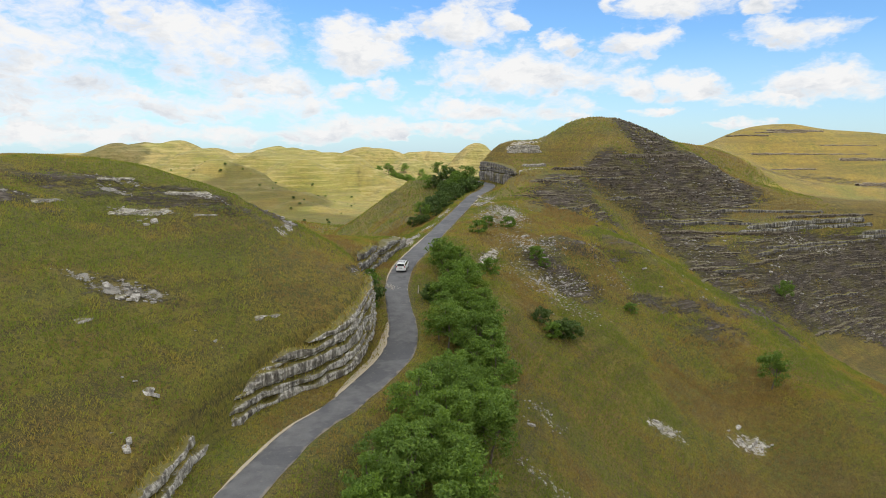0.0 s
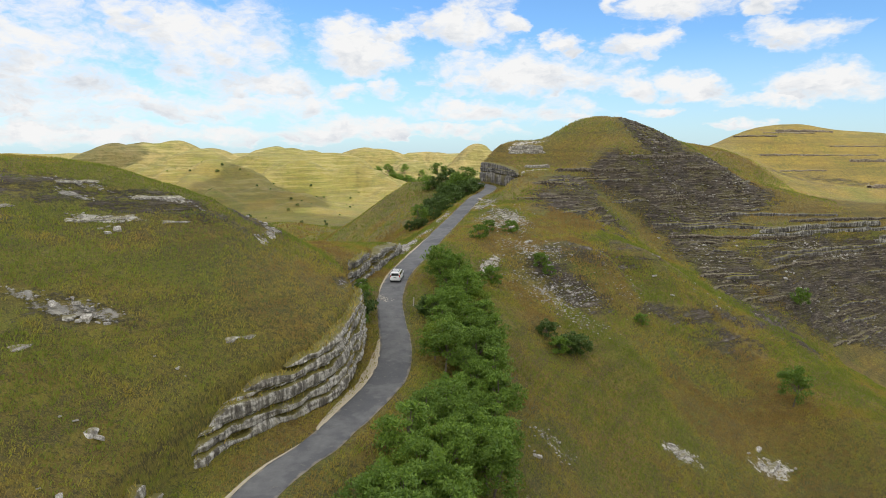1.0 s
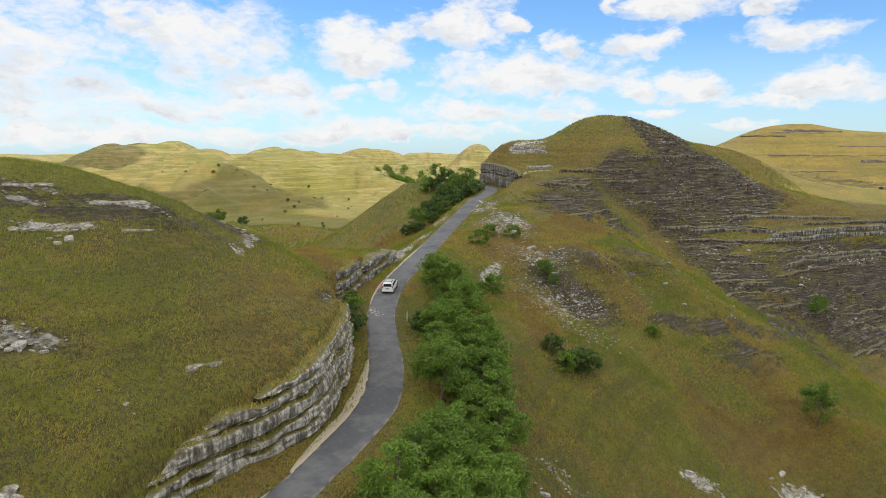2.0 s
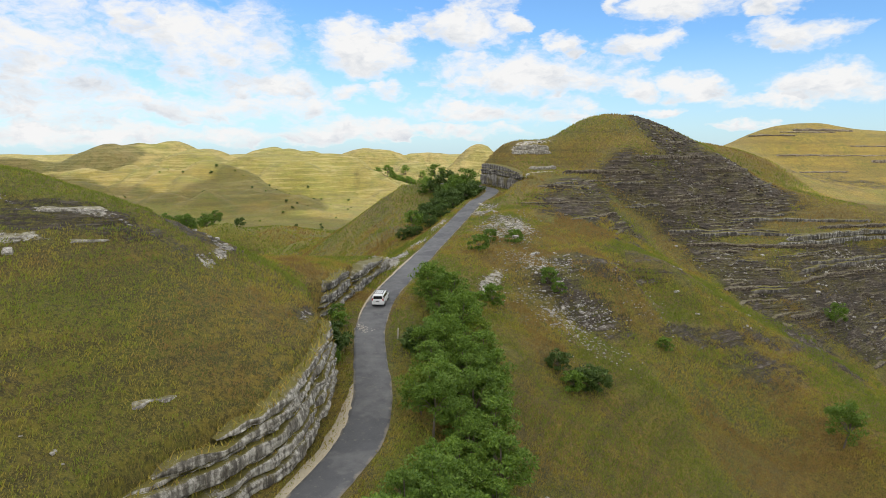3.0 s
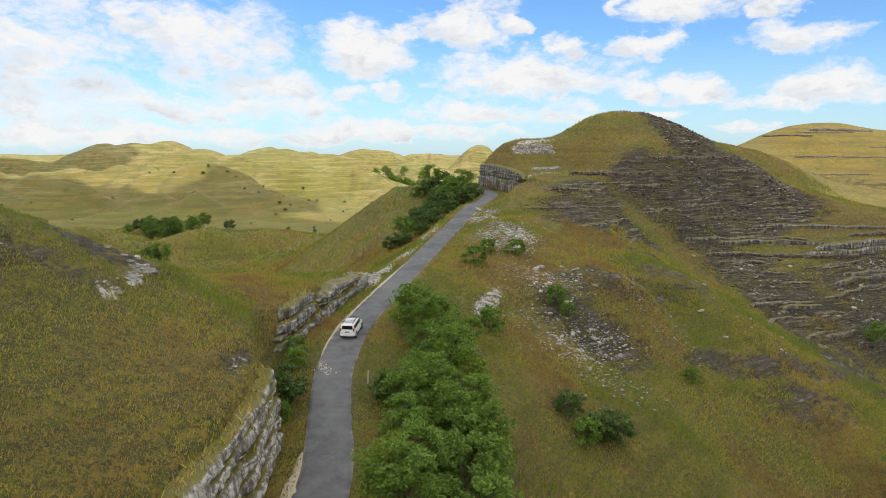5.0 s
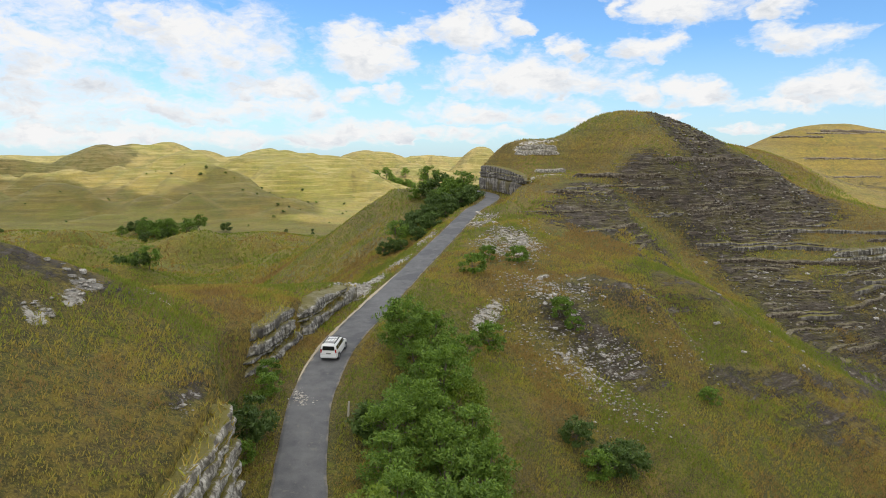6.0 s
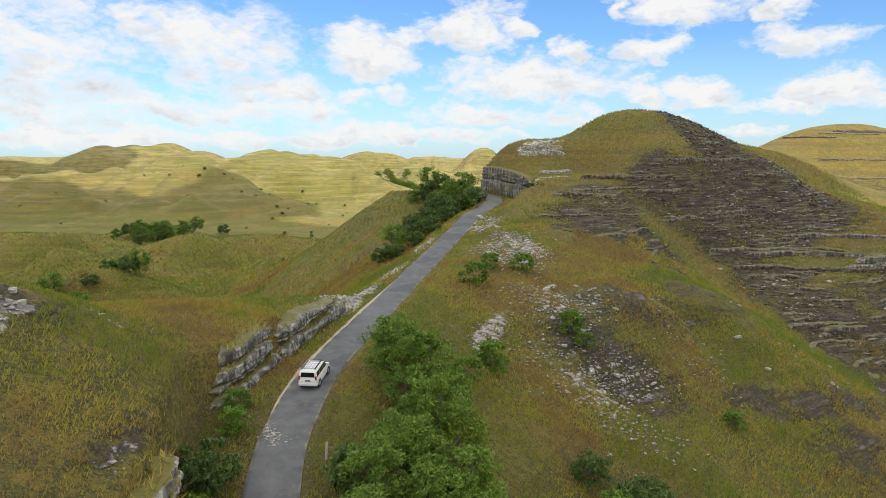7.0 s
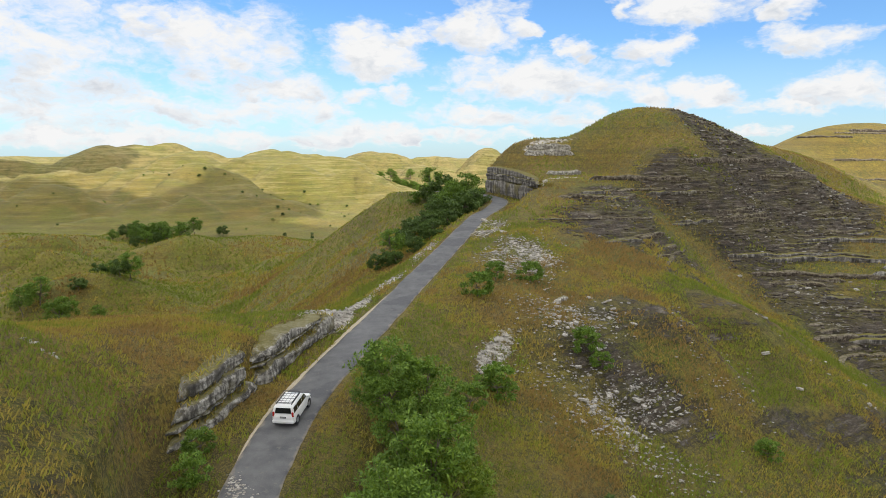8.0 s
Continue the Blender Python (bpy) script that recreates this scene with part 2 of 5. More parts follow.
def asphalt_material():
    mat, k, bsdf = surface("asphalt", 0.88)
    where = k.add("ShaderNodeTexCoord").outputs["Object"]
    wear = k.add("ShaderNodeAttribute", attribute_name="wear").outputs["Fac"]
    grit, stain, patchy = k.noise(where, 26.0, 3.0, 0.7), k.noise(where, 0.7, 5.0, 0.6), k.noise(where, 0.16, 3.0)
    c = k.mix(k.ramp(stain, 0.3, 0.7), (0.066, 0.067, 0.071), (0.122, 0.121, 0.122))
    c = k.mix(k.math("MULTIPLY", k.ramp(patchy, 0.52, 0.56), 0.65), c, (0.050, 0.052, 0.058))
    c = k.mix(k.math("MULTIPLY", k.ramp(k.noise(where, 1.9, 4.0, 0.6), 0.60, 0.68), 0.5), c, (0.15, 0.14, 0.12))
    c = k.mix(k.math("MULTIPLY", k.ramp(grit, 0.5, 0.75), 0.4), c, (0.20, 0.195, 0.19))
    c = k.mix(k.ramp(k.math("ADD", wear, k.math("MULTIPLY", k.math("SUBTRACT", stain, 0.5), 1.5)), 0.46, 0.85), c, (0.24, 0.21, 0.165))
    k.tree.links.new(c, bsdf.inputs["Base Color"])
    relief(k, bsdf, k.math("ADD", grit, stain), 0.4, 0.02)
    return mat


def stone_material(name, dark, mid, light, scale=1.0, turf=0.0, upright=0.28):
    """Weathered limestone in level beds with upright cracks and soot-dark streaks."""
    mat, k, bsdf = surface(name, 0.92)
    where = k.add("ShaderNodeTexCoord").outputs["Object"]
    layer = k.noise(k.stretch(where, 0.12, 0.12, 2.2), 1.4 * scale, 5.0, 0.6)
    streak = k.noise(k.stretch(where, 1.6, 1.6, upright), 1.3 * scale, 6.0, 0.68)
    grain = k.noise(where, 7.0 * scale, 5.0, 0.7)
    c = k.mix(k.ramp(streak, 0.36, 0.6), dark, mid)
    c = k.mix(k.ramp(k.math("ADD", streak, k.math("MULTIPLY", layer, 0.5)), 0.72, 0.95), c, light)
    c = k.mix(k.math("MULTIPLY", k.ramp(grain, 0.5, 0.7), 0.5), c, dark)
    c = k.mix(k.math("MULTIPLY", k.ramp(k.noise(where, 0.35 * scale, 3.0), 0.57, 0.66), 0.7 * turf), c, (0.12, 0.10, 0.03))
    up = k.add("ShaderNodeSeparateXYZ", ((0, k.add("ShaderNodeNewGeometry").outputs["Normal"]),)).outputs[2]
    c = k.mix(k.ramp(k.math("ADD", up, k.math("MULTIPLY", k.math("SUBTRACT", grain, 0.5), 0.6)), 0.72, 0.9, 0.0, turf), c, k.mix(grain, (0.07, 0.075, 0.014), (0.19, 0.15, 0.03)))
    k.tree.links.new(c, bsdf.inputs["Base Color"])
    relief(k, bsdf, k.math("ADD", k.math("MULTIPLY", streak, 1.0), k.math("MULTIPLY", grain, 0.5)), 0.8, 0.15)
    return mat


def leaf_material(name, low, high):
    mat, k, bsdf = surface(name, 0.7)
    each = k.add("ShaderNodeNewGeometry").outputs["Random Per Island"]
    tree_tone = k.add("ShaderNodeObjectInfo").outputs["Random"]
    c = k.mix(each, low, high)
    c = k.mix(k.math("MULTIPLY", tree_tone, 0.35), c, [v * 0.6 for v in low])
    k.tree.links.new(c, bsdf.inputs["Base Color"])
    glow = k.add("ShaderNodeBsdfTranslucent", (("Color", c),))
    both = k.add("ShaderNodeMixShader", ((0, 0.3), (1, bsdf.outputs[0]), (2, glow.outputs[0])))
    out = [o for o in k.tree.nodes if o.bl_idname == "ShaderNodeOutputMaterial"][0]
    k.tree.links.new(both.outputs[0], out.inputs[0])
    return mat


LAND = land_material()
ASPHALT = asphalt_material()
EARTHY_STONE = stone_material("earthy_limestone", (0.046, 0.042, 0.036), (0.150, 0.139, 0.120), (0.50, 0.48, 0.43), 1.0, 0.8)
WALL_STONE = stone_material("cut_limestone", (0.080, 0.070, 0.055), (0.285, 0.262, 0.215), (0.64, 0.61, 0.54), 1.0, 1.0)
LOOSE_STONE = stone_material("loose_limestone", (0.20, 0.18, 0.15), (0.42, 0.39, 0.34), (0.62, 0.59, 0.53), 2.0)
GRAVEL = plain("gravel_verge", (0.36, 0.31, 0.22), 0.95, 0.0, 0.35, 4.0)
LEAF = leaf_material("leaf", (0.082, 0.160, 0.014), (0.195, 0.300, 0.026))
LEAF_DARK = leaf_material("dark_leaf", (0.052, 0.100, 0.016), (0.120, 0.185, 0.028))
BARK = plain("bark", (0.15, 0.12, 0.09), 0.9, 0.0, 0.3, 9.0)
# ------------------------------------------------------------------ land form
# Crest, shoulder and gully lines of the near land: (x, y, z) from end to end, metres.
LINES = {
    "cut_top": [(-22.5, 44, 1.0), (-22, 56, 2.0), (-20.6, 63, 3.0), (-18.6, 69, 3.7), (-15.4, 73.6, 4.3), (-12.6, 78, 4.9), (-10.8, 85, 6.2),
                (-10.6, 93, 6.9), (-13.4, 101, 7.6), (-16.2, 109, 7.6), (-14.8, 115, 7.7), (-13.4, 122, 7.8), (-12.0, 130, 7.4), (-9.4, 136.5, 6.8)],
    "left_slope": [(-36, 36, 6.5), (-32, 52, 7.4), (-30, 66, 9.2), (-23.5, 75, 9.4), (-18, 92, 10.5), (-16.4, 101.5, 10.0), (-20.5, 111, 10.3)],
    "left_shoulder": [(-55, 40, 13.5), (-42, 66, 15.2), (-38, 82, 16.3), (-31.5, 92, 18.7), (-29, 99.5, 17.2), (-24, 102, 14.2)],
    "left_crest": [(-110, 50, 21), (-72, 84, 23.3), (-53, 97, 23.4), (-41, 101, 20.8), (-33, 103.5, 17)],
    "left_behind": [(-80, 112, 17), (-56, 118, 13.5), (-38, 115, 11.5)],
    "scar_edge": [(-22, 95, 12.7), (-20.8, 101.5, 12.6), (-21, 107, 11.6)],
    "bench": [(-46, 118, 10.4), (-34, 115, 10.6), (-26, 117, 9.6), (-19, 119.5, 8.9), (-15, 124, 8.2)],
    "bench_back": [(-70, 138, 4), (-44, 131, 6.5), (-30, 130.5, 7.4), (-18, 131.5, 7.8), (-13.6, 135, 7.2)],
    "bench_drop": [(-72, 150, -4), (-44, 142, 0.5), (-26, 142, 2.0), (-16, 148, 2.2)],
    "bench_foot": [(-120, 190, -20), (-70, 182, -17), (-40, 176, -13), (-22, 172, -5)],
    "valley_near": [(-190, 320, -28), (-130, 300, -26), (-90, 270, -25), (-58, 245, -20), (-34, 222, -10)],
    "road_spur": [(-120, 360, -31), (-72, 315, -19), (-46, 293, -10), (-28, 285, -2.2), (-12, 276, 3.4), (2, 268, 9.5)],
    "road_left": [(-15, 200, 2.0), (-12, 222, 4.5), (-6, 240, 9)],
    "under_trees": [(2, 46, -9), (4, 62, -8), (4, 80, -6.2), (3.5, 96, -3), (5, 112, -0.4), (6.4, 124, 1.0)],
    "right_foot": [(16, 56, -17), (11, 80, -10.5), (14.5, 104, -7.6), (12, 118, -2.9), (13.6, 131, -0.8), (19.3, 141, 2.6),
                   (19.5, 156, 5.2), (30, 186, 8.8)],
    "spur_mid": [(24, 92, -17.5), (31.5, 112, -16.2), (30, 124, -9.6)],
    "spur_crest": [(37, 90, -26), (43, 109, -22.5), (42, 122, -17.4), (41.5, 133, -12.2), (38.5, 140, -8)],
    "gully": [(48, 76, -38), (55, 100, -32), (57, 116, -26.8), (56, 127, -21.6), (51, 136, -15.6), (48, 147, -9.6)],
    "gully_side": [(78, 104, -30), (70, 119, -22.5), (66, 131, -19.8), (66, 140, -17.6), (80, 160, -17.5), (100, 170, -27), (150, 180, -36)],
    "scree": [(17.5, 130, -2), (24, 135, -4.4), (36, 153, 1.4), (40, 156, -3.4), (55, 159, -6)],
    "dark_foot": [(72, 176, -11.5), (93, 184, -12.5), (112, 192, -20), (150, 204, -25), (200, 214, -28)],
    "dark_mid": [(47, 163, 0.5), (60, 192, -3.6), (76, 195, -2.8), (100, 206, -1), (124, 215, -1.2), (155, 222, -2), (200, 232, -4)],
    "dark_upper": [(40, 200, 12.5), (56, 210, 7.0), (74, 219, 4.8), (99, 233, 6.5), (116, 242, 9), (140, 248, 6.5), (175, 256, 4), (215, 262, 2)],
    "face_top": [(40, 230, 19.5), (54, 221, 22.5), (73, 240, 25.0), (92, 241, 17.4)],
    "summit": [(18.6, 244, 25.0), (22.5, 243, 26.8), (30, 243, 27.4), (37, 247, 28.7), (42, 252, 31.3), (48, 256, 34.2), (54.5, 258, 35.6), (62, 258.5, 35.6), (69, 260, 34.2), (75, 263, 31.6), (84.5, 267, 27.9),
               (100, 277, 25.8), (133, 338, 26.2), (150, 341, 29.3), (158.5, 347, 33.6), (163, 351, 34.8), (179, 359, 36.4), (187, 360, 36), (195.4, 360, 33.8), (217, 365, 32.3), (260, 372, 31), (320, 370, 30)],
    "summit_back": [(28, 258, 20), (44, 276, 25), (62, 282, 27), (82, 290, 22)],
    "nose_top": [(24.4, 224, 19.2), (21.6, 231, 20.2), (18.6, 237.5, 21), (16, 242.5, 21.6), (15.8, 247, 21.6), (18, 252, 19.6)],
    "nose_back": [(8, 258, 11), (16, 264, 11), (28, 274, 14)],
    "gold_spur": [(104, 262, 17.5), (128, 272, 13), (155, 278, 9.5), (185, 284, 8)],
    "gold_slope": [(150, 318, 15), (186, 322, 10), (230, 325, 8), (280, 330, 4)],
    "right_valley": [(280, 262, -16), (262, 220, -28), (240, 180, -34), (180, 110, -38), (110, 100, -36)],
    "back": [(14, 310, 2), (60, 330, 10), (110, 370, 10), (180, 420, 14), (260, 440, 10)],
    "behind": [(-90, -20, 4), (-50, -30, -2), (-10, -20, -10), (30, 10, -24), (90, 20, -38)],
}
ROAD = [(-34, -120, -4.5), (-26, -60, -3.2), (-20.5, -10, -2.2), (-18.5, 20, -2.0), (-16.6, 40, -1.9), (-13.5, 58, -1.8), (-10.4, 66, -1.8), (-8.0, 74, -1.7), (-5.8, 82, -1.2), (-5.3, 90, -0.2),
        (-6.4, 98, 1.2), (-7.3, 106, 2.5), (-6.9, 116, 3.75), (-5.0, 128, 4.6), (-2.5, 142, 5.5), (0.9, 160, 6.9), (5.2, 180, 8.9),
        (9.5, 200, 10.9), (12.7, 211, 11.6), (14.9, 220, 12.3), (15.2, 228, 12.7), (12.6, 236, 13.1), (7.6, 243, 13.4), (0, 250, 13.4), (-10, 262, 12.5)]
# Foot of the rock cut beside the road.
CUT = [(-20.6, 40, -2.0), (-20.5, 56, -2.0), (-19, 63, -2.0), (-16.8, 68, -2.0), (-14, 72, -1.9), (-11.4, 75.6, -1.6), (-10.2, 79, -1.1), (-9.4, 84, -0.4),
       (-9.1, 89, 0.4), (-9.6, 94, 1.1), (-12, 101, 1.6), (-13.9, 108, 2.6), (-12.8, 112.4, 3.1), (-11.5, 117.2, 3.7), (-10.4, 121.4, 4.1), (-9.0, 129.0, 4.7), (-7.5, 135, 5.2), (-6.2, 140, 5.6)]
# Foot of the cliff round which the road turns.
NOSE = [(25.5, 213, 12.2), (21.4, 221, 12.8), (19.2, 227, 13.2), (16.6, 234, 13.6), (14.0, 240, 13.8), (13.0, 246, 13.6), (15.4, 253, 12.6), (20, 260, 12.4)]
# Hills across the valley: x, y, height of the top, radius across, radius along, turn in degrees, steepness.
HILLS = [
    (-388, 1010, 39, 88, 110, 0, 1.75), (-440, 985, 37, 92, 110, 10, 2.6), (-600, 930, 13, 240, 80, 0, 1.8), (-320, 930, 21, 110, 80, 0, 1.8),
    (-192, 800, 30, 118, 150, 10, 1.8), (-262, 780, 29, 74, 110, 0, 2.0), (-125, 770, 20, 90, 90, 0, 1.8), (-84, 700, 6, 66, 80, 30, 1.7), (-150, 690, 14, 60, 70, 0, 1.7),
    (-190, 622, 15, 66, 90, 20, 2.3), (-228, 600, 12, 40, 60, 0, 1.9), (-160, 596, 8, 34, 60, 20, 1.9), (-152, 566, 2, 62, 60, 30, 1.7), (-116, 524, -15, 46, 50, 30, 1.8), (-205, 520, -8, 40, 60, 0, 1.8), (-262, 620, 17, 70, 60, 0, 2.0),
    (-310, 590, 16, 74, 56, 0, 2.2), (-360, 580, 15, 80, 55, 0, 2.2), (-312, 515, -4, 30, 56, -10, 1.8), (-430, 570, 17, 90, 70, 0, 2.2), (-390, 495, -3, 46, 60, 0, 1.8), (-540, 560, 16, 120, 80, 0, 2.2),
    (-165, 440, -20, 55, 45, 20, 1.9), (-235, 430, -21, 44, 50, 20, 1.9), (-262, 520, 0, 52, 46, 10, 1.7), (-335, 490, -3, 56, 40, 0, 1.8), (-172, 512, -6, 36, 46, 0, 1.7), (-128, 580, -4, 36, 40, 20, 1.7), (-215, 470, -14, 44, 30, 0, 1.8), (-285, 445, -14, 48, 30, 0, 1.8), (-138, 304, -5, 52, 36, 0, 1.9), (-92, 326, -9, 60, 24, 10, 1.8), (-55, 306, -8, 40, 26, 30, 1.8), (-100, 262, -14, 40, 20, 10, 1.8), (-215, 310, -15, 60, 40, 0, 1.9), (-175, 380, -16, 50, 26, 0, 1.8), (-70, 420, -26, 50, 30, 0, 1.8), (-110, 270, -20, 44, 26, 20, 1.8),
    (58, 1150, 37, 60, 90, 0, 2.0), (-20, 1500, 21, 260, 120, 0, 2.0), (-130, 1250, 33, 150, 120, 0, 1.8), (-40, 1000, 6, 120, 90, 0, 1.6), (60, 900, -4, 120, 120, 0, 1.8), (-260, 1300, 26, 120, 100, 0, 1.8),
    (-760, 1700, 16, 260, 160, 0, 1.8), (-1100, 1500, 12, 300, 160, 0, 1.8), (-1300, 2300, 18, 400, 200, 0, 2.0), (-700, 2600, 18, 300, 200, 0, 2.0),
]


def spline(points, step):
    """Points every step metres along a smooth line through the given ones."""
    p = np.array(points, float)
    p = np.vstack([2 * p[0] - p[1], p, 2 * p[-1] - p[-2]])
    out = []
    for i in range(1, len(p) - 2):
        n = max(1, int(np.linalg.norm(p[i + 1] - p[i]) / step))
        u = (np.arange(n) / n)[:, None]
        m0, m1 = (p[i + 1] - p[i - 1]) / 2, (p[i + 2] - p[i]) / 2
        out.append((2 * u**3 - 3 * u**2 + 1) * p[i] + (u**3 - 2 * u**2 + u) * m0 + (3 * u**2 - 2 * u**3) * p[i + 1] + (u**3 - u**2) * m1)
    out.append(p[-2:-1])
    return np.vstack(out)


def smooth(a, b, v):
    u = np.clip((v - a) / (b - a), 0, 1)
    return u * u * (3 - 2 * u)


def lattice(ix, iy, seed):
    h = np.sin(ix * 127.1 + iy * 311.7 + seed * 74.7) * 43758.5453
    return h - np.floor(h)


def fbm(x, y, scale, octaves=4, seed=0):
    """Soft value noise, about -1 to 1."""
    out, amp, total = 0.0, 1.0, 0.0
    for o in range(octaves):
        u, v = x / scale + 13.7 * o, y / scale - 7.3 * o
        ix, iy = np.floor(u), np.floor(v)
        fu, fv = u - ix, v - iy
        fu, fv = fu * fu * (3 - 2 * fu), fv * fv * (3 - 2 * fv)
        s = seed + o
        a = lattice(ix, iy, s) * (1 - fu) + lattice(ix + 1, iy, s) * fu
        b = lattice(ix, iy + 1, s) * (1 - fu) + lattice(ix + 1, iy + 1, s) * fu
        out, total = out + amp * (2 * (a * (1 - fv) + b * fv) - 1), total + amp
        amp, scale = amp * 0.5, scale * 0.5
    return out / total


KNOTS = np.vstack([spline(line, 9.0) for line in LINES.values()])
KNOTS = np.vstack([KNOTS, spline(ROAD[:5], 8.0), spline(ROAD[14:], 8.0)])
ROADLINE = spline(ROAD, 0.5)
CUTLINE = spline(CUT, 0.5)
NOSELINE = spline(NOSE, 0.5)


def green(d):
    return np.where(d > 1e-9, d * d * np.log(np.maximum(d, 1e-9)), 0.0)


def plate(knots, soft):
    """The thin plate through the land's lines."""
    n = len(knots)
    q = knots[:, :2] / 100
    k = green(np.linalg.norm(q[:, None] - q[None], axis=2)) + np.eye(n) * soft
    p = np.hstack([np.ones((n, 1)), q])
    a = np.block([[k, p], [p.T, np.zeros((3, 3))]])
    return q, np.linalg.solve(a, np.concatenate([knots[:, 2], np.zeros(3)]))


PLATE = plate(KNOTS, 2e-4)


def plate_height(x, y):
    q, w = PLATE
    out = np.empty(x.shape)
    for i in range(0, len(x), 20000):
        s = np.stack([x[i:i + 20000], y[i:i + 20000]], 1) / 100
        out[i:i + 20000] = green(np.sqrt(((s[:, None] - q[None]) ** 2).sum(2))) @ w[:-3] + w[-3] + s @ w[-2:]
    return out


SHEET_X, SHEET_Y = np.arange(-200.0, 362.0, 2.0), np.arange(-90.0, 472.0, 2.0)
SHEET = plate_height(*(g.ravel() for g in np.meshgrid(SHEET_X, SHEET_Y))).reshape(len(SHEET_Y), len(SHEET_X))


def near_land(x, y):
    """The plate's height, smoothly read from a sheet with a point every two metres."""
    u, v = (x - SHEET_X[0]) / 2, (y - SHEET_Y[0]) / 2
    i, j = np.clip(np.floor(u).astype(int), 1, len(SHEET_X) - 3), np.clip(np.floor(v).astype(int), 1, len(SHEET_Y) - 3)
    fu, fv = u - i, v - j

    def weights(f):
        return (-f + 2 * f**2 - f**3) / 2, (2 - 5 * f**2 + 3 * f**3) / 2, (f + 4 * f**2 - 3 * f**3) / 2, (f**3 - f**2) / 2

    return sum(b * sum(a * SHEET[j + n - 1, i + m - 1] for m, a in enumerate(weights(fu))) for n, b in enumerate(weights(fv)))


def far_land(x, y):
    r = np.hypot(x, y - 100)
    base = -28 + 6 * fbm(x, y, 160, 3, 5) + 14 * np.abs(fbm(x, y, 85, 3, 45)) * smooth(330, 420, y) * (1 - smooth(800, 1000, r)) + smooth(900, 2200, r) * (26 + 26 * fbm(x, y, 420, 4, 9))
    z = base
    wobble = 1 + 0.16 * fbm(x, y, 70, 3, 21)
    for hx, hy, top, ra, rb, turn, steep in HILLS:
        c, s = math.cos(radians(turn)), math.sin(radians(turn))
        u, v = ((x - hx) * c + (y - hy) * s) / ra, ((hy - y) * c + (x - hx) * s) / rb
        d = np.hypot(u, v) * wobble
        hill = -34 + (top + 34) * np.exp(-np.power(d, steep))
        m = np.maximum(z, hill)
        z = m + 2.5 * np.log(np.exp((z - m) / 2.5) + np.exp((hill - m) / 2.5))
    flank = smooth(-26, 2, z) * (1 - smooth(1300, 2600, r))
    flank = flank * (1 - 0.75 * smooth(12, 24, z))
    return z - flank * 15 * (1 - smooth(0, 0.3, np.abs(fbm(x + 30 * fbm(x, y, 70, 2, 61), y, 120, 2, 55)))) - flank * 8 * (1 - smooth(0, 0.35, np.abs(fbm(x, y + 12 * fbm(x, y, 30, 2, 67), 52, 2, 63)))) + flank * 5


def line_gap(r, x, y, reach):
    """Signed distance from a line (right of it is positive), the line's height there and the place along it."""
    gap, level, along = np.full(x.shape, 99.0), np.zeros(x.shape), np.zeros(x.shape, int)
    near = np.where((x > r[:, 0].min() - reach) & (x < r[:, 0].max() + reach) & (y > r[:, 1].min() - reach) & (y < r[:, 1].max() + reach))[0]
    t = np.gradient(r[:, :2], axis=0)
    t /= np.linalg.norm(t, axis=1)[:, None]
    for i in range(0, len(near), 20000):
        j = near[i:i + 20000]
        dx, dy = x[j][:, None] - r[None, :, 0], y[j][:, None] - r[None, :, 1]
        k = (dx * dx + dy * dy).argmin(1)
        a = np.arange(len(j))
        gap[j] = np.sign(dx[a, k] * t[k, 1] - dy[a, k] * t[k, 0]) * np.hypot(dx[a, k], dy[a, k])
        level[j], along[j] = r[k, 2], k
    return gap, level, along


def land(x, y):
    """Height of the land, and the signed distances from the road's centre and from the rock cut."""
    x, y = np.asarray(x, float).ravel(), np.asarray(y, float).ravel()
    e = (np.abs((x - 80) / 235) ** 4 + np.abs((y - 190) / 240) ** 4) ** 0.25
    w = 1 - smooth(0.84, 1.12, e)
    w = w * (1 - smooth(40, 80, -x) * smooth(160, 200, y))
    z, k = np.zeros(x.shape), w < 1
    z[k] = far_land(x[k], y[k])
    k = w > 0
    z[k] = w[k] * near_land(x[k], y[k]) + (1 - w[k]) * z[k]
    gap, level, _ = line_gap(ROADLINE, x, y, 14)
    cut, _, along = line_gap(CUTLINE, x, y, 12)
    nose, _, nose_along = line_gap(NOSELINE, x, y, 12)
    inside = ((cut > 0) & (cut < 12) & (along > 0) & (gap < 0) & (y < 141)) | ((nose < 0) & (gap > 0) & (y > 215) & (nose_along < len(NOSELINE) - 1))
    side = smooth(2.3, np.where(gap > 0, 7.5, 6.5), np.abs(gap))
    side = np.where(inside, 0.0, side)
    behind_cut = (cut <= 0) & (cut > -40) & (along > 0) & (along < len(CUTLINE) - 1)
    side = np.where(behind_cut, smooth(0.5 + 0.1 * smooth(102, 110, y), np.where(y > 99, 1.5 + 0.6 * smooth(102, 110, y), 1.9), -cut), side)
    behind_nose = (nose >= 0) & (nose < 40) & (nose_along > 0) & (nose_along < len(NOSELINE) - 1)
    side = np.where(behind_nose, smooth(0.3, 1.25, nose), side)
    z = np.where(np.abs(gap) < 60, side * z + (1 - side) * (level - 0.03), z)
    return z, gap, cut


# ------------------------------------------------------------------ ground
def grow(count, reach, fine):
    """Ruler marks from -reach to reach, close together in the middle."""
    k = 0.012
    while True:
        top = math.asinh(reach * k / fine) / k
        if top <= count / 2:
            break
        k *= 1.03
    u = np.linspace(-top, top, count)
    return np.sinh(u * k) * fine / k


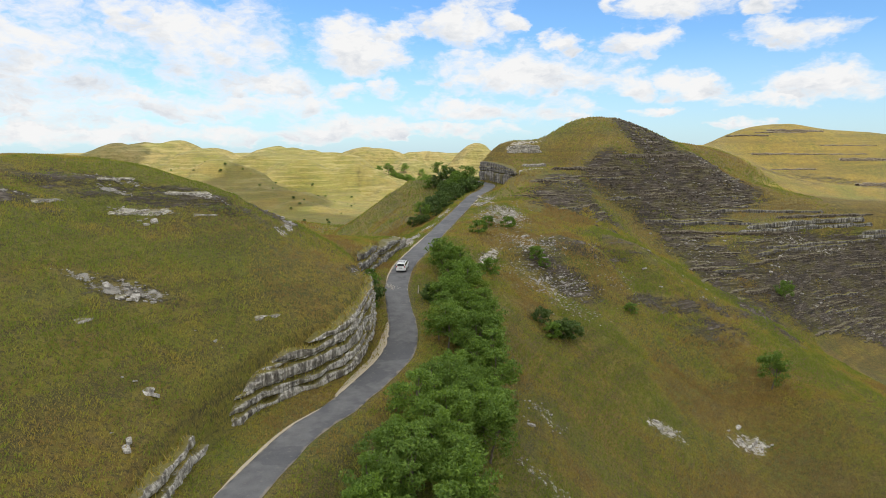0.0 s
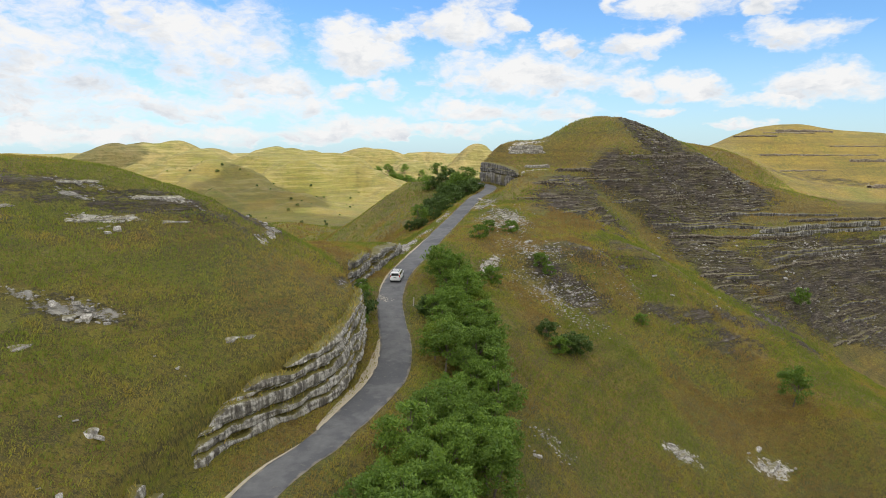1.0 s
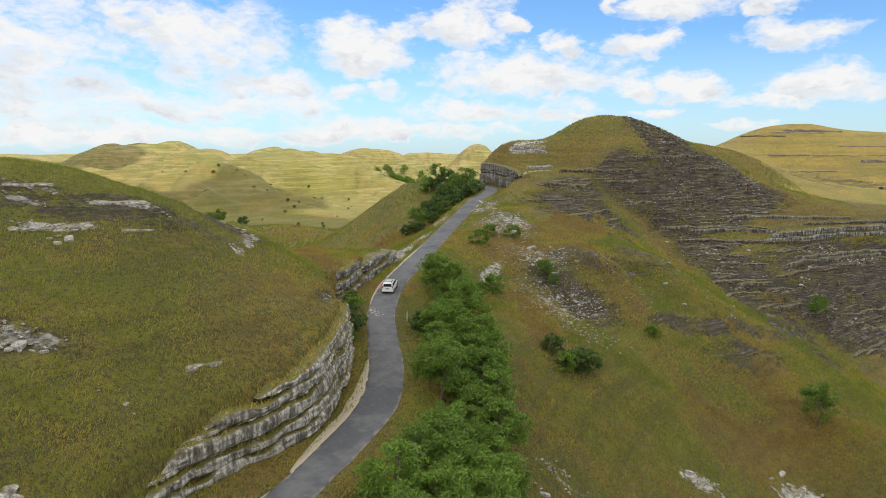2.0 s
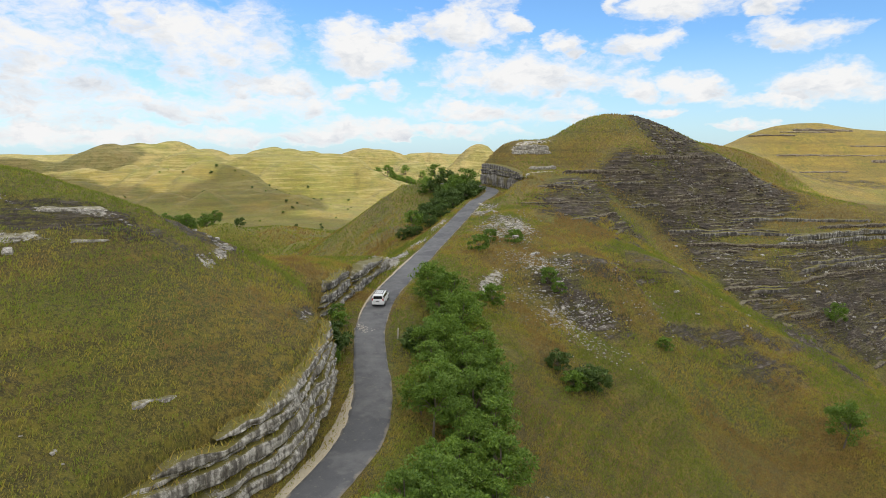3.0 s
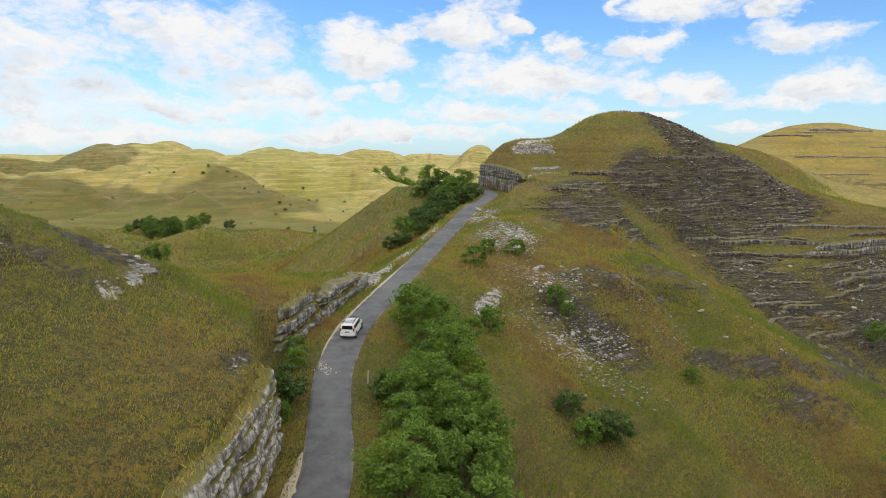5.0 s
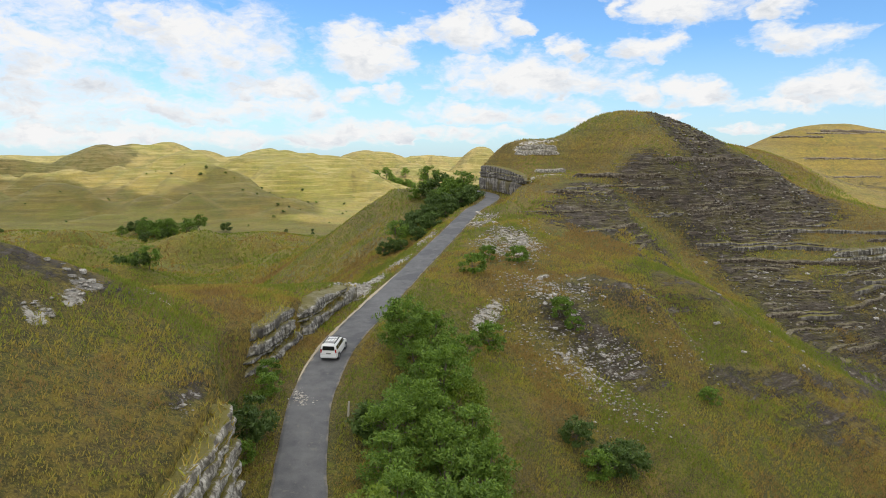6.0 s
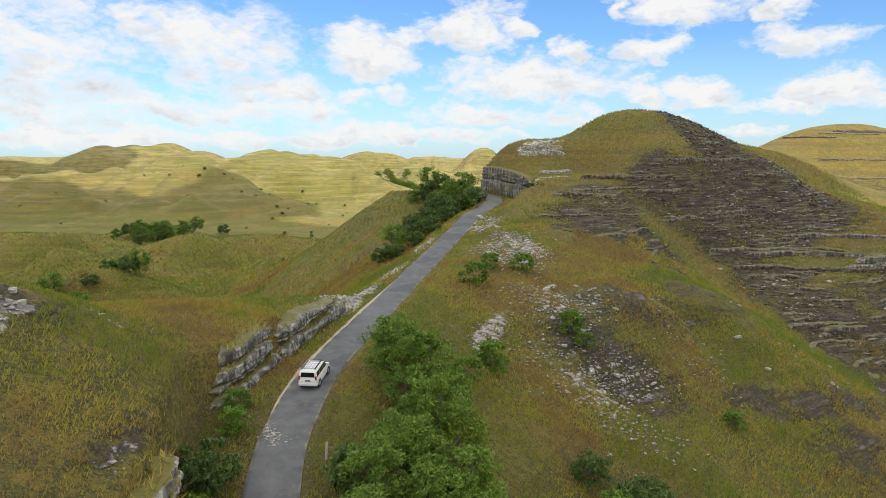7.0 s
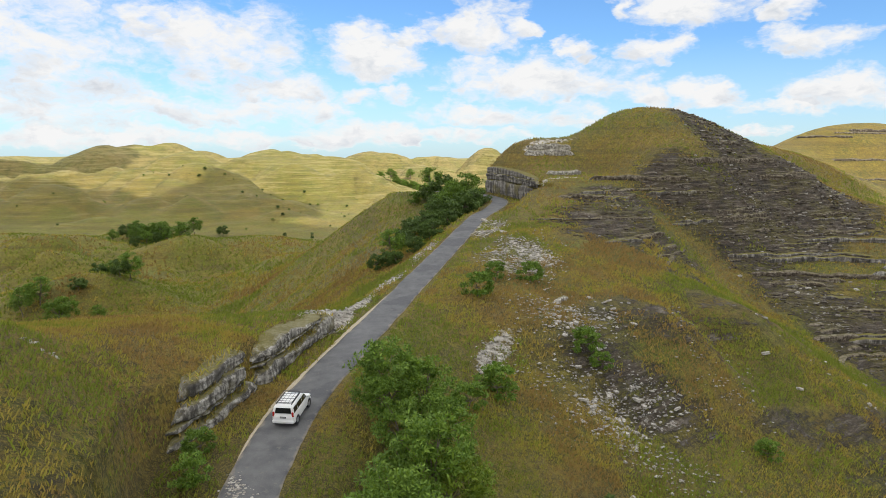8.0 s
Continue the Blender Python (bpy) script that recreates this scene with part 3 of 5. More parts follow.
def drift(x, y):
    """How far the edges of soft spots wander."""
    return 1.0 * fbm(x, y, 4, 3, 101) + 4 * fbm(x, y, 24, 3, 103), 1.0 * fbm(x, y, 4, 3, 105) + 4 * fbm(x, y, 24, 3, 107)


def patches(x, y, spots, wander=None):
    """Soft spots: x, y, radius across, radius along, turn, strength."""
    out = np.zeros(x.shape)
    wx, wy = drift(x, y) if wander is None else wander
    for px, py, ra, rb, turn, strength in spots:
        c, s = math.cos(radians(turn)), math.sin(radians(turn))
        q = min(1.0, (ra + rb) / 16)
        ex, ey = x - px + q * wx, y - py + q * wy
        u, v = (ex * c + ey * s) / ra, (ey * c - ex * s) / rb
        out = np.maximum(out, strength * (1 - smooth(0.45, 1.45, np.hypot(u, v))))
    return out


# Bare beds of rock on the slopes.
ROCKY = [
    (-12.8, 92, 1.6, 5, 0, 0.45), (-34, 88, 9, 3.2, 15, 0.72), (-45, 86, 12, 3, 12, 0.66), (-56, 77, 14, 4, 10, 0.6), (-31, 67, 6, 1.6, 20, 0.5), (-26, 100, 6, 3, 30, 0.6),
]
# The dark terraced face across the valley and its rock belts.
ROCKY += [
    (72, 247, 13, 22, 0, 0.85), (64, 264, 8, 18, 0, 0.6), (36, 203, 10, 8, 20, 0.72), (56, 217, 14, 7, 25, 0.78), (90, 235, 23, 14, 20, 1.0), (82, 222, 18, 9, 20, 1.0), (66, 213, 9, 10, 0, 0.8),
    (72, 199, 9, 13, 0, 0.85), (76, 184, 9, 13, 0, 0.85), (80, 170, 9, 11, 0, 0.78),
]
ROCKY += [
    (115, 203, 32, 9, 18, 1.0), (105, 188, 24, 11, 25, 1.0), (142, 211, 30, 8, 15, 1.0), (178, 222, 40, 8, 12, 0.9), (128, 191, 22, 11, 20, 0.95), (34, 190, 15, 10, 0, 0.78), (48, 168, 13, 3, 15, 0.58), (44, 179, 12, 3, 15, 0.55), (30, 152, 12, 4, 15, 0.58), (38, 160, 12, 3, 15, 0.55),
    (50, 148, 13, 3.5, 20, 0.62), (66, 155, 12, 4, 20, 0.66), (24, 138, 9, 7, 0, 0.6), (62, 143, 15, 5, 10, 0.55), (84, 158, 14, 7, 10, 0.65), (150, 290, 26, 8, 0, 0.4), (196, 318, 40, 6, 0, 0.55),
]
# Pale scars and washed stone.
PALE = [
    (-12.2, 91, 0.9, 3, 0, 0.45), (-21, 108, 1.5, 0.6, 0, 0.5), (-42, 86, 4, 0.8, 10, 0.5), (-50, 78, 4, 0.8, 10, 0.45),
    (20, 132, 6, 7, 0, 0.40), (26, 137, 4, 4, 0, 0.36), (19, 146, 6, 5, 0, 0.36), (9, 136, 1.6, 6, -25, 0.62), (14, 165, 6, 8, 0, 0.45), (11, 188, 4, 8, -10, 0.5),
    (17, 172, 3.4, 9, 20, 0.55), (27, 239, 7, 2.0, 20, 0.62), (32, 241, 6, 1.6, 20, 0.58), (27, 218, 6, 1.4, 10, 0.6), (-23.2, 100.2, 1.1, 1.8, 0, 0.8), (-22.9, 97.8, 0.8, 1.8, 20, 0.7), (-23, 93.5, 0.9, 2.6, 15, 0.55), (-37, 83.5, 5, 1.0, 15, 0.6), (-33, 89.5, 5, 0.8, 15, 0.56), (-43, 88, 6, 0.7, 12, 0.5), (-31, 67, 4.4, 1.2, 25, 0.62),
    (-35, 66, 3.5, 1.0, 25, 0.5), (-8.8, 137, 2.4, 4.5, -20, 1.0), (-5.4, 149, 1.7, 12, -14, 0.7), (0.5, 172, 1.5, 10, -12, 0.5), (36, 104, 4, 2, 0, 0.55), (54, 113, 5, 3, 20, 0.6), (14, 86, 3, 3, 0, 0.4), (12, 70, 4, 3, 0, 0.4),
    (112, 207, 22, 2, 18, 0.42), (74, 190, 5, 10, 0, 0.34), (72, 226, 8, 4, 0, 0.30), (-332, 632, 14, 5, 0, 0.6),
]
LUSH = [
    (-136, 306, 34, 22, 0, 1.0), (-34, 97, 7, 5, 0, 0.8), (-62, 60, 24, 10, 0, 0.9), (-36, 72, 12, 5, 20, 0.9), (34, 118, 7, 16, 10, 0.6),
    (-44, 92, 16, 10, 0, 0.8), (-30, 60, 14, 12, 0, 0.55), (-20, 62, 6, 14, 0, 0.7), (-60, 70, 20, 14, 0, 0.6), (3, 90, 6, 50, 0, 0.9), (0, 110, 4, 30, 0, 0.7),
    (-190, 750, 110, 160, 0, 0.8), (-110, 640, 80, 100, 0, 0.7), (-16, 145, 12, 14, 0, 0.4), (44, 178, 8, 10, 0, 0.7), (-380, 1010, 60, 80, 0, 0.5), (-60, 215, 40, 50, 0, 0.6), (-230, 455, 120, 50, 0, 0.9), (-110, 470, 60, 40, 0, 0.7), (-130, 320, 110, 80, 0, 0.7), (-170, 450, 60, 40, 0, 0.6),
]
DRY = [(-24, 110, 16, 12, 0, 0.9), (-20, 96, 10, 14, 0, 0.6), (125, 238, 26, 12, 10, 0.9), (106, 244, 18, 10, 0, 0.9), (180, 350, 120, 60, 0, 0.9), (45, 255, 16, 30, 0, 0.4), (100, 262, 30, 20, 0, 0.7), (-14, 92, 6, 24, 0, 0.6)]


def make_ground():
    gx, gy = grow(720, 4600, 0.42) + 6, grow(800, 4600, 0.36) + 112
    x, y = np.meshgrid(gx, gy)
    x, y = x.ravel(), y.ravel()
    z, gap, cut = land(x, y)
    wander = drift(x, y)
    rock = patches(x, y, ROCKY, wander)
    step_x, step_y = np.gradient(z.reshape(len(gy), len(gx)), gx, axis=1).ravel(), np.gradient(z.reshape(len(gy), len(gx)), gy, axis=0).ravel()
    slope = np.hypot(step_x, step_y)
    ragged = fbm(x, y, 14, 4, 3)
    rock = np.clip(rock + 0.28 * ragged * (rock > 0.02) + 0.25 * smooth(0.9, 1.6, slope) * (np.abs(gap) > 9), 0, 1.2)
    clear = smooth(2.2, 5.0, np.abs(gap))
    # uneven turf, and beds that stand out as steps
    far = smooth(250, 900, np.hypot(x, y - 100))
    z = z + clear * ((0.30 + 0.5 * rock) * fbm(x, y, 9, 4, 11) + 0.9 * fbm(x, y, 38, 2, 17) * smooth(4, 14, np.abs(gap)) + far * 4 * fbm(x, y, 110, 4, 23) + 2.2 * np.abs(fbm(x, y, 34, 3, 29)) * smooth(60, 100, -x) * (1 - smooth(420, 600, y)))
    bed = 1.7 + 0.4 * fbm(x, y, 90, 2, 31) + 3.0 * far
    ph = z / bed + 0.12 * fbm(x, y, 25, 3, 37)
    saw = smooth(0.0, 0.75, ph - np.floor(ph)) - (ph - np.floor(ph))
    z = z + clear * saw * bed * (0.16 + 0.62 * np.clip(rock, 0, 1) + 0.06 * far) * smooth(0.08, 0.3, slope)
    idx = np.arange(len(x)).reshape(len(gy), len(gx))
    faces = np.stack([idx[:-1, :-1], idx[:-1, 1:], idx[1:, 1:], idx[1:, :-1]], -1).reshape(-1, 4)
    ob = from_arrays("ground", np.stack([x, y, z], 1), faces, LAND, None, True)
    for name, values in (("rock", rock), ("pale", patches(x, y, PALE, wander)), ("lush", patches(x, y, LUSH, wander)), ("dry", patches(x, y, DRY, wander)), ("strata", far)):
        ob.data.attributes.new(name, "FLOAT", "POINT").data.foreach_set("value", np.ascontiguousarray(values, np.float32))
    return tagged(ob, "rolling hills of dry yellow-green grass over layered limestone", "ground", kind="structure"), (gx, gy, z.reshape(len(gy), len(gx)))


GROUND, (GX, GY, GZ) = make_ground()


def height_at(x, y):
    """Height of the built ground."""
    i, j = np.clip(np.searchsorted(GX, x) - 1, 0, len(GX) - 2), np.clip(np.searchsorted(GY, y) - 1, 0, len(GY) - 2)
    u, v = (x - GX[i]) / (GX[i + 1] - GX[i]), (y - GY[j]) / (GY[j + 1] - GY[j])
    return (GZ[j, i] * (1 - u) + GZ[j, i + 1] * u) * (1 - v) + (GZ[j + 1, i] * (1 - u) + GZ[j + 1, i + 1] * u) * v


def make_road():
    r = spline(ROAD, 0.6)
    t = np.gradient(r[:, :2], axis=0)
    t /= np.linalg.norm(t, axis=1)[:, None]
    side = np.stack([t[:, 1], -t[:, 0]], 1)
    offs = np.array([-1.0, -0.985, -0.8, -0.45, 0.0, 0.45, 0.8, 0.985, 1.0])
    lift = np.array([-0.25, 0.05, 0.075, 0.10, 0.115, 0.10, 0.075, 0.05, -0.25])
    wear = np.array([1.0, 0.7, 0.2, 0.0, 0.05, 0.0, 0.2, 0.7, 1.0])
    s = np.arange(len(r)) * 0.6
    wl = 1.9 + 0.14 * fbm(s, s * 0 + 3, 3.0, 3, 41) + 0.25 * np.exp(-((r[:, 1] - 84) / 12) ** 2)
    wr = 1.72 + 0.14 * fbm(s, s * 0 + 9, 3.0, 3, 43) + 0.35 * np.exp(-((r[:, 1] - 82) / 9) ** 2)
    verts = []
    for i in range(len(r)):
        for o, l in zip(offs, lift):
            w = wl[i] if o < 0 else wr[i]
            verts.append((r[i, 0] + side[i, 0] * o * w, r[i, 1] + side[i, 1] * o * w, r[i, 2] + l))
    m = len(offs)
    idx = np.arange(len(verts)).reshape(len(r), m)
    faces = np.stack([idx[:-1, :-1], idx[:-1, 1:], idx[1:, 1:], idx[1:, :-1]], -1).reshape(-1, 4)
    ob = from_arrays("road", verts, faces, ASPHALT, None, True)
    ob.data.attributes.new("wear", "FLOAT", "POINT").data.foreach_set("value", np.tile(wear, len(r)).astype(np.float32))
    return tagged(ob, "narrow worn grey asphalt road along the ridge", "road", kind="structure")


make_road()


# ------------------------------------------------------------------ rock cuts
LEDGES = []


def bed_strip(line, s0, s1, low, high, back, inward, seed, depth=1.7, step=0.34, flute=0.25, jag=0.35):
    """One bed of stone along a line: low and high are heights at each place, back how far its face stands behind the line."""
    t = np.gradient(line[:, :2], axis=0)
    t /= np.linalg.norm(t, axis=1)[:, None]
    away = np.stack([-t[:, 1], t[:, 0]], 1) * inward
    run = np.concatenate([[0], np.cumsum(np.linalg.norm(np.diff(line[:, :2], axis=0), axis=1))])
    s = np.arange(s0, s1, step)
    px, py = np.interp(s, run, line[:, 0]), np.interp(s, run, line[:, 1])
    ax, ay = np.interp(s, run, away[:, 0]), np.interp(s, run, away[:, 1])
    lo, hi = np.interp(s, run, low), np.interp(s, run, high)
    taper = np.clip(np.minimum(s - s0, s1 - s) / 1.6, 0.05, 1) ** 0.7
    hi = lo + (hi - lo) * taper * (1 - 0.57 * jag + jag * fbm(s, s * 0 + seed * 3, 3.0, 3, seed + 11))
    rows, verts = 6, []
    for i in range(rows + 2):
        v = min(i, rows) / rows
        zz = lo + (hi - lo) * v
        rough = 0.42 * fbm(s * 1.0, zz * flute + 5, 2.6 if flute > 0.1 else 1.5, 5, 71) + 0.26 * fbm(s, zz * 2.5, 0.6, 3, seed + 9) - 0.10 * np.abs(fbm(s, zz * 0 + seed, 0.8, 2, seed + 3)) + 0.15 * fbm(s, s * 0 + seed, 5.0, 2, seed + 5)
        curl = 0.16 * (v > 0.95) + 0.12 * (v < 0.05)
        b = back + rough + curl
        if i == rows + 1:
            b, zz = back + depth + 0 * s, zz + 0.12
        fade = np.minimum(1, np.minimum(s - s0, s1 - s) / 1.5)
        b = b + (1 - fade) * 0.8
        verts.append(np.stack([px + ax * b, py + ay * b, zz + (0.22 * fbm(s, s * 0 + i, 1.7, 3, seed + 7) if 0 < i else 0)], 1))
    m = len(s)
    LEDGES.append((verts[rows], verts[rows + 1]))
    verts = np.vstack(verts)
    idx = np.arange(len(verts)).reshape(rows + 2, m)
    faces = np.stack([idx[:-1, :-1], idx[:-1, 1:], idx[1:, 1:], idx[1:, :-1]], -1).reshape(-1, 4)
    return verts, faces if inward < 0 else faces[:, ::-1]


def rock_cut(name, line, top_height, beds, inward, label, material, flute=0.25, jag=0.35):
    thing = tagged(new(name), label, "rock face", kind="structure")
    run = np.concatenate([[0], np.cumsum(np.linalg.norm(np.diff(line[:, :2], axis=0), axis=1))])
    for k, (h0, h1, back, y0, y1) in enumerate(beds):
        low, high = line[:, 2] - 0.15 + np.minimum(h0, top_height), line[:, 2] - 0.15 + np.minimum(h1, top_height)
        s0, s1 = np.interp((y0, y1), line[:, 1], run)
        verts, faces = bed_strip(line, s0, s1, low, high, back, inward, 70 + k, flute=flute, jag=jag)
        from_arrays("stone_bed", verts, faces, material, thing)
    return thing


cut_rise = np.interp(CUTLINE[:, 1], [40, 56, 63, 69, 74, 80, 86, 93, 101, 109, 118, 127, 134, 140], [2.8, 4.0, 4.9, 5.5, 6.0, 6.2, 6.2, 5.9, 5.4, 4.6, 3.9, 3.0, 1.8, 1.0])
rock_cut("rock_cut", CUTLINE, cut_rise, [
    (0.0, 1.5, 0.15, 42, 58), (1.5, 2.6, 0.4, 43, 56), (0.0, 1.35, 0.0, 60.5, 95), (1.3, 2.35, 0.14, 61.5, 95), (2.3, 2.65, 0.5, 62, 95), (2.6, 3.95, 0.2, 64, 95), (3.9, 4.25, 0.6, 66, 95),
    (4.2, 5.3, 0.34, 68, 95.5), (5.2, 6.3, 0.5, 72, 95.5), 
], 1, "pale limestone road cut in level beds with grassy ledges", WALL_STONE)
rock_cut("rock_cut", CUTLINE, cut_rise, [(0.0, 1.3, 0.0, 109.5, 121), (1.25, 1.7, 0.45, 110, 120), (1.65, 2.9, 0.3, 111, 120), (2.8, 4.4, 0.65, 112, 120.5), (0.0, 1.6, 0.1, 120, 137), (1.55, 1.9, 0.5, 120.5, 135.5), (1.85, 3.3, 0.4, 121, 134.5)],
         1, "low earthy limestone bank with overhanging grass", EARTHY_STONE)
DARK_STONE = stone_material("weathered_limestone", (0.045, 0.040, 0.035), (0.140, 0.125, 0.108), (0.34, 0.315, 0.275), 0.7, 1.0)
nose_rise = np.interp(NOSELINE[:, 1], [213, 221, 227, 235, 243, 260], [2.5, 5.6, 6.2, 6.5, 6.7, 6.5])
rock_cut("cliff", NOSELINE, nose_rise, [(0.0, 3.5, 0.0, 219, 259), (3.4, 4.3, 0.35, 218.5, 259), (4.2, 5.0, 0.2, 218, 259), (4.9, 6.8, 0.5, 219, 259)], -1,
         "dark weathered limestone cliff beside the road bend", DARK_STONE, 0.10, 0.12)


def contour(x, y, length, step=0.6):
    """A level line along the slope through x, y, with the uphill side on its left, sunk a little into the ground."""
    sides = []
    for sign in (1, -1):
        px, py, line = x, y, []
        for _ in range(int(length / 2 / step)):
            gx, gy = float(height_at(px + 1.5, py) - height_at(px - 1.5, py)), float(height_at(px, py + 1.5) - height_at(px, py - 1.5))
            g = math.hypot(gx, gy) + 1e-6
            px, py = px + sign * step * gy / g, py - sign * step * gx / g
            line.append((px, py, float(height_at(px, py)) - 0.25))
        sides.append(line)
    return np.array(sides[1][::-1] + [(x, y, float(height_at(x, y)) - 0.25)] + sides[0])


def rock_ledge(x, y, length, tall, seed, material, label, beds=1):
    line = contour(x, y, length)
    run = np.linalg.norm(np.diff(line[:, :2], axis=0), axis=1).sum()
    ledge = tagged(new("rock_ledge"), label, "rock ledge", "rock ledges on the hillside")
    for b in range(beds):
        v, f = bed_strip(line, 0.1 + 0.08 * b * run, run - 0.1 - 0.05 * b * run, line[:, 2] + b * tall * 1.15, line[:, 2] + 0.25 + (b + 1) * tall + b * 0.15 * tall, 0.55 * b, 1, seed + 3 * b, 0.7 + 0.4 * b, 0.5)
        from_arrays("stone_bed", v, f, material, ledge)


PALE_STONE = stone_material("pale_limestone", (0.13, 0.115, 0.095), (0.40, 0.37, 0.32), (0.68, 0.65, 0.58), 1.0, 0.6, 1.6)
BROWN_STONE = stone_material("brown_limestone", (0.032, 0.024, 0.015), (0.105, 0.080, 0.054), (0.27, 0.235, 0.185), 0.8, 0.35, 1.6)
for x, y, length, tall, beds, material in [
        (27.5, 233.5, 16, 1.4, 2, PALE_STONE), (30, 221.5, 13, 0.9, 1, PALE_STONE), (114, 212, 56, 1.5, 2, EARTHY_STONE), (150, 219, 40, 1.3, 2, EARTHY_STONE), (108, 203, 44, 1.0, 1, DARK_STONE), (100, 197, 40, 0.9, 1, BROWN_STONE), (116, 208, 48, 1.1, 1, DARK_STONE), (92, 211, 46, 1.0, 1, DARK_STONE), (84, 203, 40, 0.9, 1, BROWN_STONE), (104, 222, 44, 1.0, 1, DARK_STONE), (78, 214, 36, 0.8, 1, DARK_STONE), (124, 220, 40, 0.9, 1, BROWN_STONE), (96, 204, 18, 1.0, 1, BROWN_STONE), (70, 232, 40, 1.3, 1, BROWN_STONE),
        (46, 216, 26, 1.0, 1, BROWN_STONE), (92, 240, 30, 1.2, 1, BROWN_STONE), (-37, 83, 10, 0.3, 1, PALE_STONE), (-33, 89.5, 9, 0.35, 1, PALE_STONE), (-42, 88, 8, 0.3, 1, PALE_STONE), (-30, 86, 6, 0.25, 1, PALE_STONE), (-31, 66.6, 6, 0.3, 1, PALE_STONE), (-23, 65.6, 3.0, 0.6, 1, PALE_STONE),
        (-24.4, 55.4, 4.4, 0.7, 1, PALE_STONE), (-25, 48.6, 2.2, 0.6, 1, PALE_STONE), (-18.8, 72.4, 6, 0.4, 1, PALE_STONE), (54, 112.6, 7, 0.7, 1, PALE_STONE), (36, 103.6, 5, 0.5, 1, PALE_STONE), (19, 152, 7, 0.6, 1, PALE_STONE),
        (196, 316, 40, 1.6, 1, BROWN_STONE), (160, 330, 30, 0.8, 1, BROWN_STONE), (215, 340, 46, 1.4, 1, BROWN_STONE), (180, 350, 40, 1.2, 1, BROWN_STONE), (150, 342, 26, 0.7, 1, BROWN_STONE), (170, 346, 34, 0.5, 1, BROWN_STONE), (190, 338, 50, 0.6, 1, BROWN_STONE), (205, 348, 40, 0.5, 1, BROWN_STONE), (165, 322, 30, 0.6, 1, BROWN_STONE), (-45, 78, 7, 0.4, 1, PALE_STONE), (-32, 60, 5, 0.3, 1, PALE_STONE)]:
    rock_ledge(x, y, length, tall, 90, material, "pale limestone ledge breaking through dry grass" if material is PALE_STONE else "brown layered limestone ledge on the hillside", beds)
rng = np.random.default_rng(19)
made = 0
while made < 170:
    x, y = 24 + 140 * rng.random(), 170 + 102 * rng.random()
    one = np.array([x]), np.array([y])
    if patches(*one, ROCKY)[0] + 0.3 * fbm(*one, 14, 4, 3)[0] < 0.5 + 0.2 * rng.random():
        continue
    made += 1
    rock_ledge(x, y, 5 + 20 * rng.random() ** 1.6, 0.3 + 0.75 * rng.random() ** 2, 100 + made, BROWN_STONE if rng.random() < 0.7 else DARK_STONE, "brown layered limestone ledge on the hillside")


# ------------------------------------------------------------------ trees and bushes
def leaf_cloud(rng, centres, radii, per, size, flat=0.6):
    """Many small pointed leaves round the given centres, as one set of quads."""
    c = np.repeat(centres, per, axis=0)
    r = np.repeat(radii, per)[:, None]
    d = rng.normal(size=c.shape)
    d /= np.linalg.norm(d, axis=1)[:, None]
    p = c + d * r * (0.35 + 0.65 * rng.random((len(c), 1)) ** 0.5) * np.array([1, 1, flat])
    axis = d * 0.7 + rng.normal(size=c.shape) * 0.7 + np.array([0, 0, 0.15])
    axis /= np.linalg.norm(axis, axis=1)[:, None]
    side = np.cross(axis, rng.normal(size=c.shape) * 0.5 + np.array([0, 0, 1.0]))
    side /= np.linalg.norm(side, axis=1)[:, None] + 1e-9
    s = size * (0.6 + 0.8 * rng.random((len(c), 1)))
    v = np.stack([p - axis * s, p + side * s * 0.36, p + axis * s, p - side * s * 0.36], 1).reshape(-1, 3)
    return v, np.arange(len(v)).reshape(-1, 4)


def stick(bm, a, b, ra, rb, sides=6):
    a, b = Vector(a), Vector(b)
    turn = (b - a).to_track_quat("Z", "Y")
    rings = []
    for p, r in ((a, ra), (b, rb)):
        rings.append([bm.verts.new(p + turn @ Vector((r * math.cos(2 * math.pi * i / sides), r * math.sin(2 * math.pi * i / sides), 0))) for i in range(sides)])
    for i in range(sides):
        bm.faces.new((rings[0][i], rings[0][(i + 1) % sides], rings[1][(i + 1) % sides], rings[1][i]))


